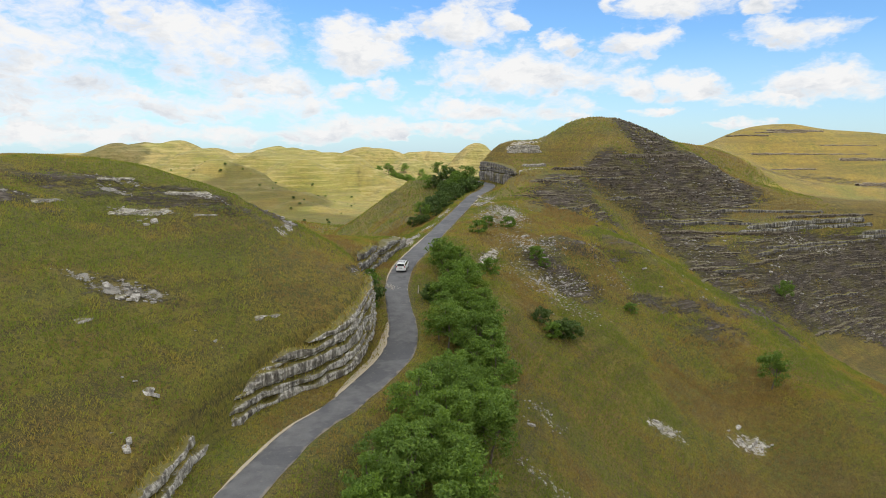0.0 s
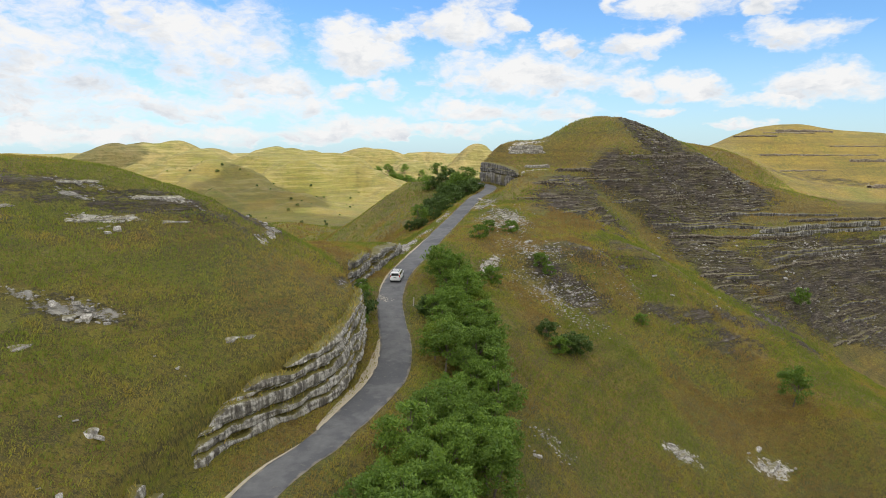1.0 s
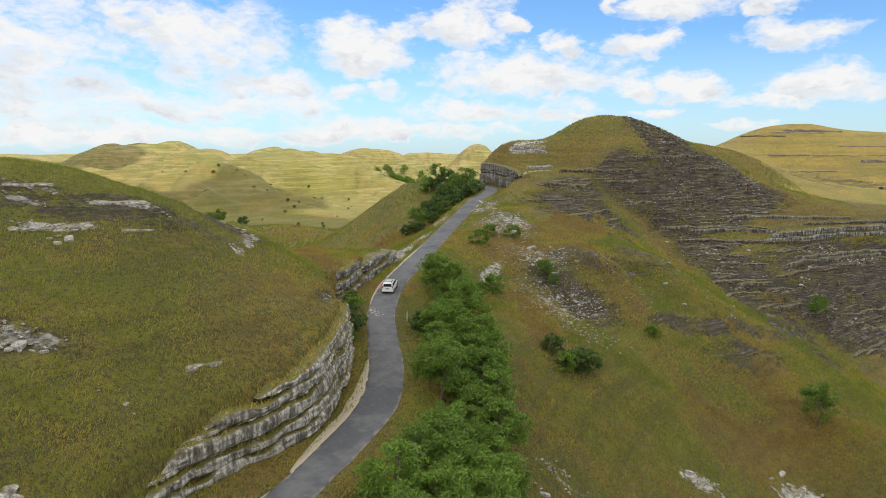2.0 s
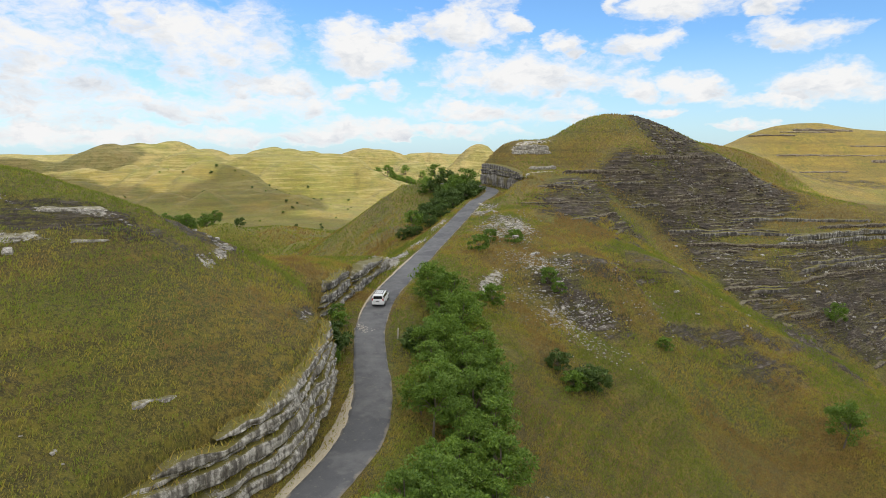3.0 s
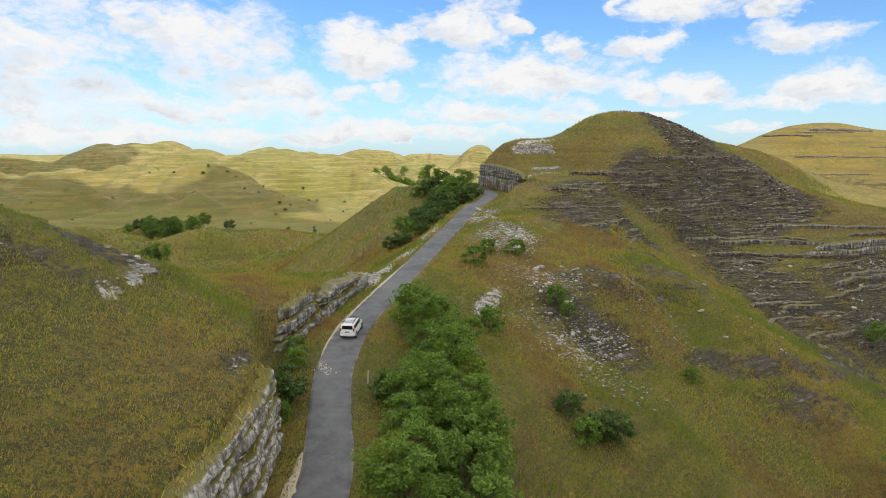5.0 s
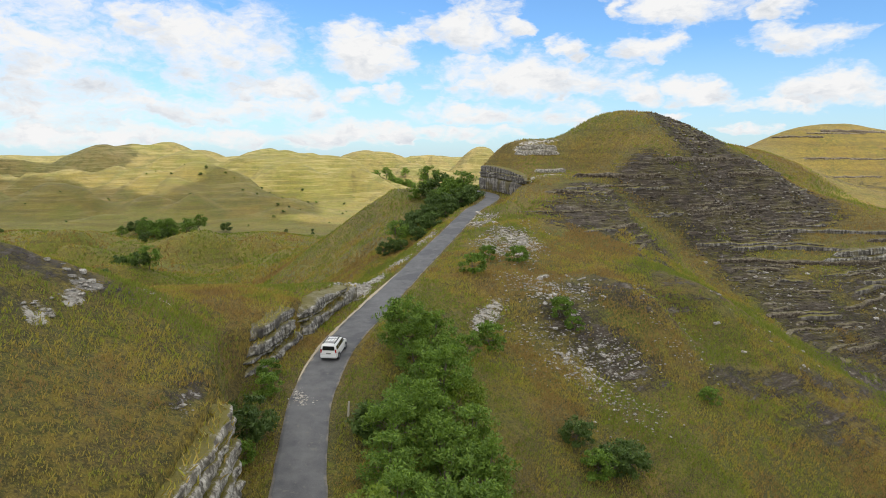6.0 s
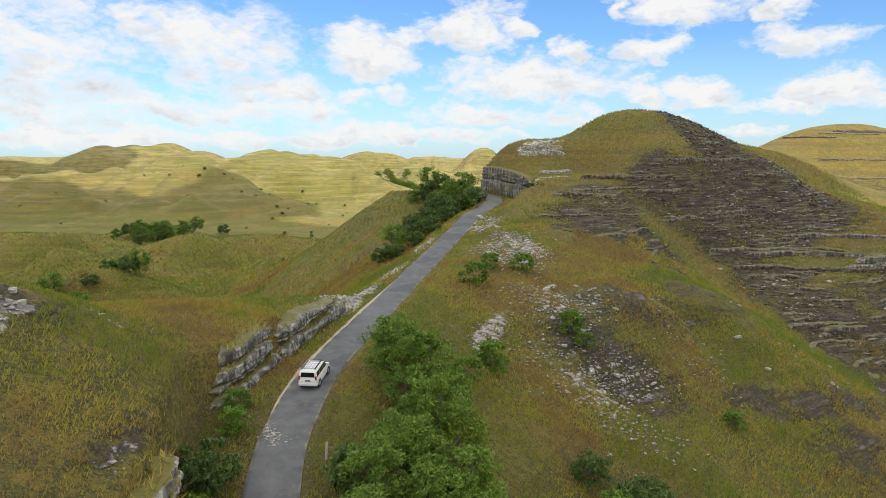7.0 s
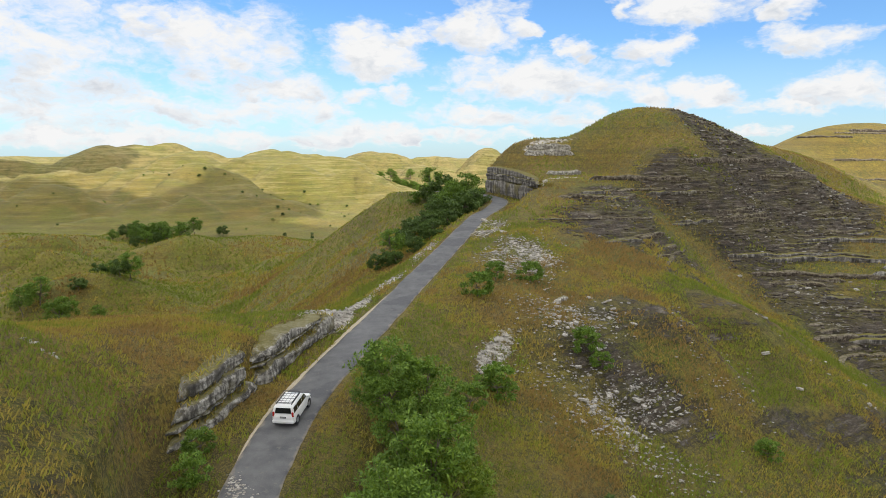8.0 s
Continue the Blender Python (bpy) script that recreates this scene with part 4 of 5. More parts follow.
def make_tree(name, seed, tall, wide, leaf, clumps, per, material, label, low=0.25):
    """A tree on its trunk with limbs and a ragged crown of leaf clumps; stands at the origin."""
    rng = np.random.default_rng(seed)
    thing = tagged(new(name), label, name.replace("_", " "))
    bm = bmesh.new()
    fork = Vector((rng.normal() * 0.2, rng.normal() * 0.2, tall * 0.38))
    stick(bm, (0, 0, -0.9), (fork.x * 0.5, fork.y * 0.5, tall * 0.2), 0.026 * tall, 0.02 * tall)
    stick(bm, (fork.x * 0.5, fork.y * 0.5, tall * 0.2), fork, 0.02 * tall, 0.015 * tall)
    centres, radii = [], []
    for i in range(clumps):
        a, h = rng.random() * 2 * math.pi, low + (1 - low) * rng.random() ** 0.8
        reach = wide * (0.25 + 0.75 * rng.random() ** 0.5) * math.sqrt(max(0.08, 1 - (2 * abs(h - 0.55)) ** 2.2)) * (0.75 + 0.5 * rng.random())
        p = (reach * math.cos(a), reach * math.sin(a), tall * h * (0.9 + 0.2 * rng.random()))
        centres.append(p)
        radii.append(wide * (0.20 + 0.16 * rng.random()))
        if i % 3 == 0:
            mid = fork.lerp(Vector(p), 0.5) + Vector((0, 0, 0.06 * tall))
            stick(bm, fork, mid, 0.011 * tall, 0.007 * tall, 5)
            stick(bm, mid, p, 0.007 * tall, 0.002 * tall, 5)
    part("trunk", bm, BARK, thing)
    v, f = leaf_cloud(rng, np.array(centres), np.array(radii), per, leaf)
    from_arrays("crown", v, f, material, thing)
    return thing


LEAF_YELLOW = leaf_material("yellowish_leaf", (0.105, 0.175, 0.010), (0.230, 0.310, 0.020))
KINDS = [
    make_tree("tree", 1, 5.4, 2.6, 0.17, 46, 92, LEAF, "green feathery roadside tree on the grassy slope"),
    make_tree("tree", 2, 4.8, 2.4, 0.155, 42, 92, LEAF, "green feathery roadside tree on the grassy slope"),
    make_tree("tree", 3, 5.8, 2.5, 0.175, 48, 88, LEAF, "green feathery roadside tree on the grassy slope"),
    make_tree("tree", 4, 4.2, 2.3, 0.15, 40, 92, LEAF_YELLOW, "yellow-green leafy tree among the roadside thicket"),
    make_tree("bush", 5, 3.0, 1.9, 0.20, 32, 64, LEAF_DARK, "dark green bush in dry grass", 0.12),
    make_tree("bush", 6, 2.2, 1.5, 0.17, 28, 60, LEAF, "low green bush in dry grass", 0.1),
    make_tree("bush", 7, 3.6, 2.2, 0.24, 34, 64, LEAF_DARK, "tall dark green bush beside the road", 0.15),
]
used = set()


def plant(kind, x, y, scale=1.0, turn=0.0, group=""):
    m = Matrix.LocRotScale((x, y, float(height_at(x, y))), Euler((0, 0, turn)), (scale, scale, scale))
    if kind in used:
        ob = copy_thing(KINDS[kind], m)
        ob.scale = (scale, scale, scale)
    else:
        used.add(kind)
        ob = KINDS[kind]
        ob.matrix_basis = m
    if group:
        tagged(ob, group=group)
    return ob


rng = np.random.default_rng(12)
# the thicket below the road
for yy in np.arange(42, 119, 3.3):
    mid = np.interp(yy, [42, 50, 60, 75, 90, 105, 119], [-4, -3, -1, 3.4, 2.9, 3.4, 2.2])
    half = np.interp(yy, [42, 60, 75, 100, 112, 119], [4.5, 5, 4.6, 4.2, 3, 1.5])
    count = 3 if half > 3.5 else 2
    for c in range(count):
        x = mid + half * (-1 + 2 * (c + 0.5) / count) + rng.normal() * 0.7
        plant(int(rng.choice([0, 1, 2, 3], p=[0.34, 0.26, 0.26, 0.14])), x, yy + rng.normal() * 0.9, 0.72 + 0.36 * rng.random(), rng.random() * 6.28, "thicket below the road")
# single bushes on the slopes
for kind, x, y, scale in [(6, -10.9, 99.5, 0.85), (5, -10.6, 96.6, 0.7), (4, 20.5, 114, 1.1), (5, 18.4, 112.5, 1.1), (4, 22.6, 116, 1.0), (4, 17.2, 116, 0.9), (5, 9.2, 128.6, 1.3),
                          (5, 19.4, 140, 1.1), (5, 20.8, 138.8, 0.8), (5, 38.8, 137.5, 0.9), (5, 15.2, 158, 1.1), (5, 7.8, 148, 1.2), (5, 10.2, 156, 1.0), (5, -11.2, 106.5, 0.8), (5, -12.0, 110, 0.7),
                          (6, -1.2, 101, 0.85), (5, 6.2, 124, 1.0)]:
    plant(kind, x, y, scale, x * 1.7)
for x, y, scale in [(63, 126, 1.15), (91, 178, 0.95)]:
    plant(2, x, y, scale, x)
# scrub on the far side of the ridge road
for yy in np.arange(176, 246, 3.6):
    road_x = np.interp(yy, [176, 200, 220, 228, 236, 243, 250], [4.4, 9.5, 14.7, 14.6, 11.6, 6.6, -1])
    for c in range(2):
        big = np.interp(yy, [176, 205, 225, 245, 262], [0.7, 1.0, 1.45, 1.5, 1.2])
        kind = int(rng.choice([4, 6, 0, 5], p=[0.34, 0.36, 0.16, 0.14]))
        plant(kind, road_x - 5.8 - 4.8 * c + rng.normal() * 0.8 - 1.2 * (yy < 215), yy + rng.normal(), big * (0.8 + 0.4 * rng.random()), rng.random() * 6, "scrub beside the ridge road")
# trees in the valley
for i in range(26):
    plant(int(rng.choice([0, 2, 4, 6])), -150 + rng.normal() * 9, 417 + rng.normal() * 14, 1.0 + 0.9 * rng.random(), rng.random() * 6, "valley trees")
for i in range(12):
    plant(int(rng.choice([0, 2, 6])), -100 + rng.normal() * 7, 262 + rng.normal() * 12, 0.8 + 0.6 * rng.random(), rng.random() * 6, "valley bushes")
for i in range(44):
    plant(int(rng.choice([0, 2])), -52 + rng.normal() * 15, 850 + rng.normal() * 40, 1.5 + 0.8 * rng.random(), rng.random() * 6, "far wood")
for i in range(90):
    x, y = -340 + 300 * rng.random(), 400 + 270 * rng.random()
    plant(int(rng.choice([4, 5, 6])), x, y, 0.25 + 0.45 * rng.random() ** 2, rng.random() * 6, "scattered valley bushes")


# ------------------------------------------------------------------ grass, stones
def scatter(count, x0, x1, y0, y1, seed):
    g = np.random.default_rng(seed)
    x, y = x0 + (x1 - x0) * g.random(count), y0 + (y1 - y0) * g.random(count)
    gap, _, _ = line_gap(ROADLINE, x, y, 14)
    cut, _, al = line_gap(CUTLINE, x, y, 12)
    keep = (np.abs(gap) > 2.25) & ~((cut < 0.0) & (cut > -0.9) & (al > 0) & (al < len(CUTLINE) - 1))
    return x[keep], y[keep], g


def make_grass():
    out_v, out_t = [], []
    for count, x0, x1, y0, y1, tall, wide, seed in ((230000, -60, 98, 38, 125, 0.22, 0.028, 5), (115000, -70, 95, 122, 190, 0.28, 0.048, 6), (50000, -110, 130, 180, 300, 0.38, 0.09, 7), (36000, -300, -50, 200, 440, 0.7, 0.22, 9)):
        x, y, g = scatter(count, x0, x1, y0, y1, seed)
        wander = drift(x, y)
        bare = patches(x, y, ROCKY, wander) + patches(x, y, PALE, wander)
        keep = bare + 0.9 * fbm(x, y, 5, 4, 51) < 0.34 + 0.3 * g.random(len(x))
        x, y, wander = x[keep], y[keep], [d[keep] for d in wander]
        z = height_at(x, y)
        n_t = len(x)
        tone = np.clip(0.46 + 1.15 * fbm(x, y, 15, 2, 53) + 0.55 * fbm(x, y, 5.2, 4, 54) - 0.35 * patches(x, y, LUSH, wander) + 0.45 * fbm(x, y, 1.7, 2, 56) + 0.12 * g.normal(size=n_t), 0, 1)
        size = tall * (0.5 + 0.9 * g.random(n_t)) * (1 + 0.35 * fbm(x, y, 17, 2, 57))
        lean_way = 0.9 + 0.7 * fbm(x, y, 20, 2, 59)
        for b in range(2):
            a = g.random(n_t) * 2 * math.pi
            lx, ly = 0.5 * np.cos(a) + 0.12 * np.cos(lean_way), 0.5 * np.sin(a) + 0.12 * np.sin(lean_way)
            h = size * (0.7 + 0.5 * g.random(n_t))
            w = wide * (0.7 + 0.6 * g.random(n_t))
            sx, sy = -np.sin(a + 1.3) * w, np.cos(a + 1.3) * w
            ox, oy = x + g.normal(size=n_t) * 0.12, y + g.normal(size=n_t) * 0.12
            v = np.stack([np.stack([ox - sx, oy - sy, z - 0.08], 1), np.stack([ox + sx, oy + sy, z - 0.08], 1),
                          np.stack([ox + lx * h * 0.5 + sx * 0.8, oy + ly * h * 0.5 + sy * 0.8, z + h * 0.62], 1), np.stack([ox + lx * h * 1.2, oy + ly * h * 1.2, z + h], 1)], 1)
            out_v.append(v.reshape(-1, 3))
            out_t.append(np.repeat(tone, 4))
    g = np.random.default_rng(8)
    for front, rear in LEDGES[:14]:
        for _ in range(5):
            u = g.random((len(front), 1))
            p = front + (rear - front) * (0.05 + 0.75 * u) + g.normal(size=front.shape) * np.array([0.12, 0.12, 0.0])
            h, a = 0.25 + 0.35 * g.random(len(p)), g.random(len(p)) * 6.28
            sx, sy = 0.05 * np.cos(a), 0.05 * np.sin(a)
            lx, ly = 0.25 * g.normal(size=len(p)), 0.25 * g.normal(size=len(p))
            z0 = p[:, 2] - 0.06
            v = np.stack([np.stack([p[:, 0] - sx, p[:, 1] - sy, z0], 1), np.stack([p[:, 0] + sx, p[:, 1] + sy, z0], 1),
                          np.stack([p[:, 0] + lx * 0.5 + sx, p[:, 1] + ly * 0.5 + sy, z0 + h * 0.6], 1), np.stack([p[:, 0] + lx, p[:, 1] + ly, z0 + h], 1)], 1)
            out_v.append(v.reshape(-1, 3))
            out_t.append(np.repeat(0.3 + 0.6 * g.random(len(p)), 4))
    v = np.vstack(out_v)
    ob = from_arrays("grass", v, np.arange(len(v)).reshape(-1, 4), GRASS)
    ob.data.attributes.new("tone", "FLOAT", "POINT").data.foreach_set("value", np.concatenate(out_t).astype(np.float32))
    return tagged(ob, "tall dry yellow and green grass on the slopes", "grass", kind="stuff")


def grass_material():
    mat, k, bsdf = surface("grass_blades", 0.8)
    each = k.add("ShaderNodeNewGeometry").outputs["Random Per Island"]
    tone = k.add("ShaderNodeAttribute", attribute_name="tone").outputs["Fac"]
    c = k.mix(k.ramp(tone, 0.15, 0.6), (0.215, 0.265, 0.016), (0.365, 0.285, 0.042))
    c = k.mix(k.ramp(tone, 0.22, 0.0), c, (0.170, 0.215, 0.014))
    c = k.mix(k.ramp(tone, 0.62, 0.95), c, (0.285, 0.180, 0.048))
    c = k.mix(k.ramp(each, 0.6, 1.0, 0.0, 0.22), c, (0.40, 0.32, 0.09))
    c = k.mix(k.ramp(each, 0.0, 0.3, 0.3, 0.0), c, (0.095, 0.090, 0.016))
    k.tree.links.new(c, bsdf.inputs["Base Color"])
    return mat


GRASS = grass_material()
make_grass()


def boulder_mesh(seed, flat=0.6):
    g = np.random.default_rng(seed)
    bm = bmesh.new()
    bmesh.ops.create_icosphere(bm, subdivisions=2, radius=1.0)
    for v in bm.verts:
        d = v.co.normalized()
        k = 1 + 0.32 * noise.noise(d * 1.7 + Vector((seed * 3.1, 0, 0))) + 0.12 * noise.noise(d * 4.1 + Vector((0, seed * 2.7, 0)))
        co = d * k
        v.co = Vector((max(-0.72, min(0.78, co.x)) * 1.25, max(-0.7, min(0.7, co.y)), max(-0.6, min(0.62, co.z)) * flat))
    return bm


def make_boulders():
    """Loose blocks that can be told apart."""
    kinds = []
    for i in range(4):
        bm = boulder_mesh(i + 1)
        me = bpy.data.meshes.new("boulder")
        bm.to_mesh(me)
        bm.free()
        me.materials.append(LOOSE_STONE)
        kinds.append(me)
    g = np.random.default_rng(31)
    spots = [(20, 133, 3.6, 4, 50, 0.42), (27, 138, 3, 2, 14, 0.5), (17, 141, 3, 4, 16, 0.4), (24, 152, 4, 3, 20, 0.4), (9.6, 135.5, 1.0, 3.0, 10, 0.45), (19.5, 146, 4, 4, 18, 0.4), (-24.5, 101, 2.2, 1.5, 8, 0.5), (-31, 66.6, 2.6, 0.9, 8, 0.55),
             (-38, 82, 3.5, 1.0, 9, 0.5), (-25, 49, 0.8, 0.6, 3, 0.5), (-24.4, 55.6, 1.6, 0.6, 4, 0.45), (-23.2, 65.8, 1.2, 0.5, 3, 0.4), (54, 113, 3, 2, 9, 0.7), (36, 104, 2, 1, 5, 0.7), (14, 166, 5, 6, 22, 0.6),
             (11.4, 188, 2.4, 6, 20, 0.6), (17.6, 172, 2, 6, 16, 0.6), (84, 198, 12, 8, 26, 0.5), (70, 222, 9, 10, 20, 0.5), (100, 190, 14, 7, 26, 0.5), (55, 160, 8, 6, 16, 0.6), (-8.9, 137, 1.2, 3, 12, 0.35), (-5.4, 148, 0.8, 5, 10, 0.3), (11, 84, 2, 3, 6, 0.5)]
    for sx, sy, rx, ry, count, size in spots:
        for _ in range(count):
            x, y = sx + g.normal() * rx * 0.6, sy + g.normal() * ry * 0.6
            s = size * (0.35 + 0.9 * g.random() ** 2)
            ob = new("boulder", kinds[int(g.integers(4))])
            ob.location, ob.rotation_euler, ob.scale = (x, y, float(height_at(x, y)) + s * 0.12), (g.normal() * 0.2, g.normal() * 0.2, g.random() * 6.28), (s, s * (0.6 + 0.4 * g.random()), s * (0.6 + 0.4 * g.random()))
            tagged(ob, "loose block of pale weathered limestone in grass", "boulder", "loose limestone blocks")


make_boulders()


def make_rubble():
    """Slabs and rubble along the bare beds, too many to count."""
    g = np.random.default_rng(77)
    n_s = 30000
    x, y = 8 + 150 * g.random(n_s), 120 + 165 * g.random(n_s)
    m = patches(x, y, ROCKY) * (0.75 + 0.5 * fbm(x, y, 10, 3, 3)) + 0.7 * patches(x, y, PALE)
    keep = m > 0.30 + 0.75 * g.random(n_s)
    x, y = x[keep], y[keep]
    n_s = len(x)
    z = height_at(x, y)
    gx, gy = height_at(x + 1.0, y) - z, height_at(x, y + 1.0) - z
    a = np.arctan2(gx, -gy) + g.normal(size=n_s) * 0.45
    far = np.clip((y - 120) / 110, 0.25, 1.1)
    ln, dp, ht = (0.18 + 0.9 * g.random(n_s) ** 3) * far, (0.14 + 0.22 * g.random(n_s)) * far, (0.06 + 0.13 * g.random(n_s)) * far
    box = np.array([(-1, -1, -1), (1, -0.8, -1), (0.9, 1, -1), (-0.9, 0.9, -1), (-0.85, -0.9, 1), (0.9, -0.7, 0.8), (0.8, 0.9, 1), (-0.8, 0.8, 0.9)], float)
    v = box[None] * np.stack([ln, dp, ht], 1)[:, None] * (1 + 0.25 * g.normal(size=(n_s, 8, 1)).clip(-1, 1))
    c, s = np.cos(a)[:, None], np.sin(a)[:, None]
    v = np.stack([v[..., 0] * c - v[..., 1] * s + x[:, None], v[..., 0] * s + v[..., 1] * c + y[:, None], v[..., 2] + z[:, None] + 0.03], -1)
    quads = np.array([(0, 3, 2, 1), (4, 5, 6, 7), (0, 1, 5, 4), (1, 2, 6, 5), (2, 3, 7, 6), (3, 0, 4, 7)])
    f = (quads[None] + 8 * np.arange(n_s)[:, None, None]).reshape(-1, 4)
    ob = from_arrays("rubble", v.reshape(-1, 3), f, RUBBLE)
    return tagged(ob, "broken limestone slabs and rubble on bare beds", "rubble", kind="stuff")


def make_scree():
    """Small washed stones on the pale scars."""
    g = np.random.default_rng(78)
    n_s = 90000
    x, y = -45 + 90 * g.random(n_s), 60 + 140 * g.random(n_s)
    gap, _, _ = line_gap(ROADLINE, x, y, 14)
    m = patches(x, y, PALE) + 0.45 * patches(x, y, [(22, 138, 15, 20, 0, 1.2), (14, 172, 10, 22, 0, 1), (34, 152, 14, 14, 0, 0.9)]) * (0.6 + fbm(x, y, 5, 3, 81))
    keep = (m > 0.20 + 0.6 * g.random(n_s)) & (np.abs(gap) > 2.4)
    x, y = x[keep], y[keep]
    n_s = len(x)
    r = 0.05 + 0.20 * g.random(n_s) ** 3
    octa = np.array([(1, 0, 0.1), (0.1, 1, 0), (-1, 0.1, 0.1), (0, -1, -0.1), (0, 0.1, 0.8), (0, 0, -0.6)], float)
    tri = np.array([(0, 1, 4), (1, 2, 4), (2, 3, 4), (3, 0, 4), (1, 0, 5), (2, 1, 5), (3, 2, 5), (0, 3, 5)])
    v = octa[None] * r[:, None, None] * (1 + 0.3 * g.normal(size=(n_s, 6, 1)).clip(-1, 1)) * np.array([1.3, 1, 0.8])
    a = g.random(n_s)[:, None] * 6.28
    v = np.stack([v[..., 0] * np.cos(a) - v[..., 1] * np.sin(a) + x[:, None], v[..., 0] * np.sin(a) + v[..., 1] * np.cos(a) + y[:, None], v[..., 2] + height_at(x, y)[:, None] + 0.4 * r[:, None]], -1)
    f = (tri[None] + 6 * np.arange(n_s)[:, None, None]).reshape(-1, 3)
    return tagged(from_arrays("scree", v.reshape(-1, 3), f, LOOSE_STONE), "scattered small pale limestone stones in grass", "stones", kind="stuff")


def rubble_material():
    mat, k, bsdf = surface("rubble_stone", 0.95)
    each = k.add("ShaderNodeNewGeometry").outputs["Random Per Island"]
    where = k.add("ShaderNodeTexCoord").outputs["Object"]
    c = k.mix(k.ramp(each, 0.0, 0.7), (0.038, 0.029, 0.021), (0.125, 0.099, 0.071))
    c = k.mix(k.ramp(each, 0.72, 1.0), c, (0.40, 0.37, 0.32))
    c = k.mix(k.math("MULTIPLY", k.ramp(k.noise(where, 2.5, 4.0), 0.45, 0.65), 0.6), c, (0.07, 0.06, 0.05))
    k.tree.links.new(c, bsdf.inputs["Base Color"])
    return mat


RUBBLE = rubble_material()
make_rubble()
make_scree()


# ------------------------------------------------------------------ car
PAINT = plain("white_car_paint", (0.78, 0.78, 0.77), 0.28, 0.0, 0.03, 2.0)
TINT = plain("dark_car_glass", (0.012, 0.014, 0.016), 0.06, 0.0, 0.1, 2.0)
RUBBER = plain("tyre_rubber", (0.022, 0.022, 0.022), 0.85, 0.0, 0.2, 12.0)
ALLOY = plain("wheel_alloy", (0.55, 0.55, 0.56), 0.35, 0.8, 0.05, 8.0)
BLACK = plain("black_plastic", (0.03, 0.03, 0.032), 0.55, 0.0, 0.15, 9.0)
RED_LENS = plain("red_lens", (0.42, 0.02, 0.015), 0.2, 0.0, 0.05, 5.0)
CLEAR_LENS = plain("headlight_lens", (0.7, 0.72, 0.74), 0.12, 0.2, 0.05, 5.0)
PLATE_PAPER = plain("plate_white", (0.55, 0.55, 0.53), 0.5, 0.0, 0.05, 5.0)


def loft(bm, rings, cap=True):
    """Skin over rings of points, all with the same count."""
    made = [[bm.verts.new(p) for p in ring] for ring in rings]
    n_p = len(made[0])
    for a, b in zip(made, made[1:]):
        for i in range(n_p):
            bm.faces.new((a[i], a[(i + 1) % n_p], b[(i + 1) % n_p], b[i]))
    if cap:
        bm.faces.new(made[0][::-1])
        bm.faces.new(made[-1])
    bmesh.ops.recalc_face_normals(bm, faces=bm.faces)


def slab(points, thick, way):
    """A thin plate on a polygon, raised along way."""
    bm = bmesh.new()
    w = Vector(way).normalized() * thick
    loft(bm, [[Vector(p) for p in points], [Vector(p) + w for p in points]])
    return bm


def block(x0, x1, y0, y1, z0, z1, bevel=0.02):
    bm = bmesh.new()
    bmesh.ops.create_cube(bm, size=1.0, matrix=Matrix.LocRotScale(((x0 + x1) / 2, (y0 + y1) / 2, (z0 + z1) / 2), None, (x1 - x0, y1 - y0, z1 - z0)))
    bmesh.ops.bevel(bm, geom=list(bm.edges), offset=bevel, segments=2, affect="EDGES")
    return bm


def wheel_ring(radius, half, inner):
    bm = bmesh.new()
    rings = []
    for i in range(24):
        a = 2 * math.pi * i / 24
        prof = [(inner, -half * 0.8), (radius * 0.93, -half), (radius, -half * 0.7), (radius, half * 0.7), (radius * 0.93, half), (inner, half * 0.8)]
        rings.append([Vector((x, r * math.cos(a), r * math.sin(a))) for r, x in prof])
    loft(bm, rings + [rings[0]], False)
    bmesh.ops.remove_doubles(bm, verts=bm.verts, dist=1e-5)
    return bm


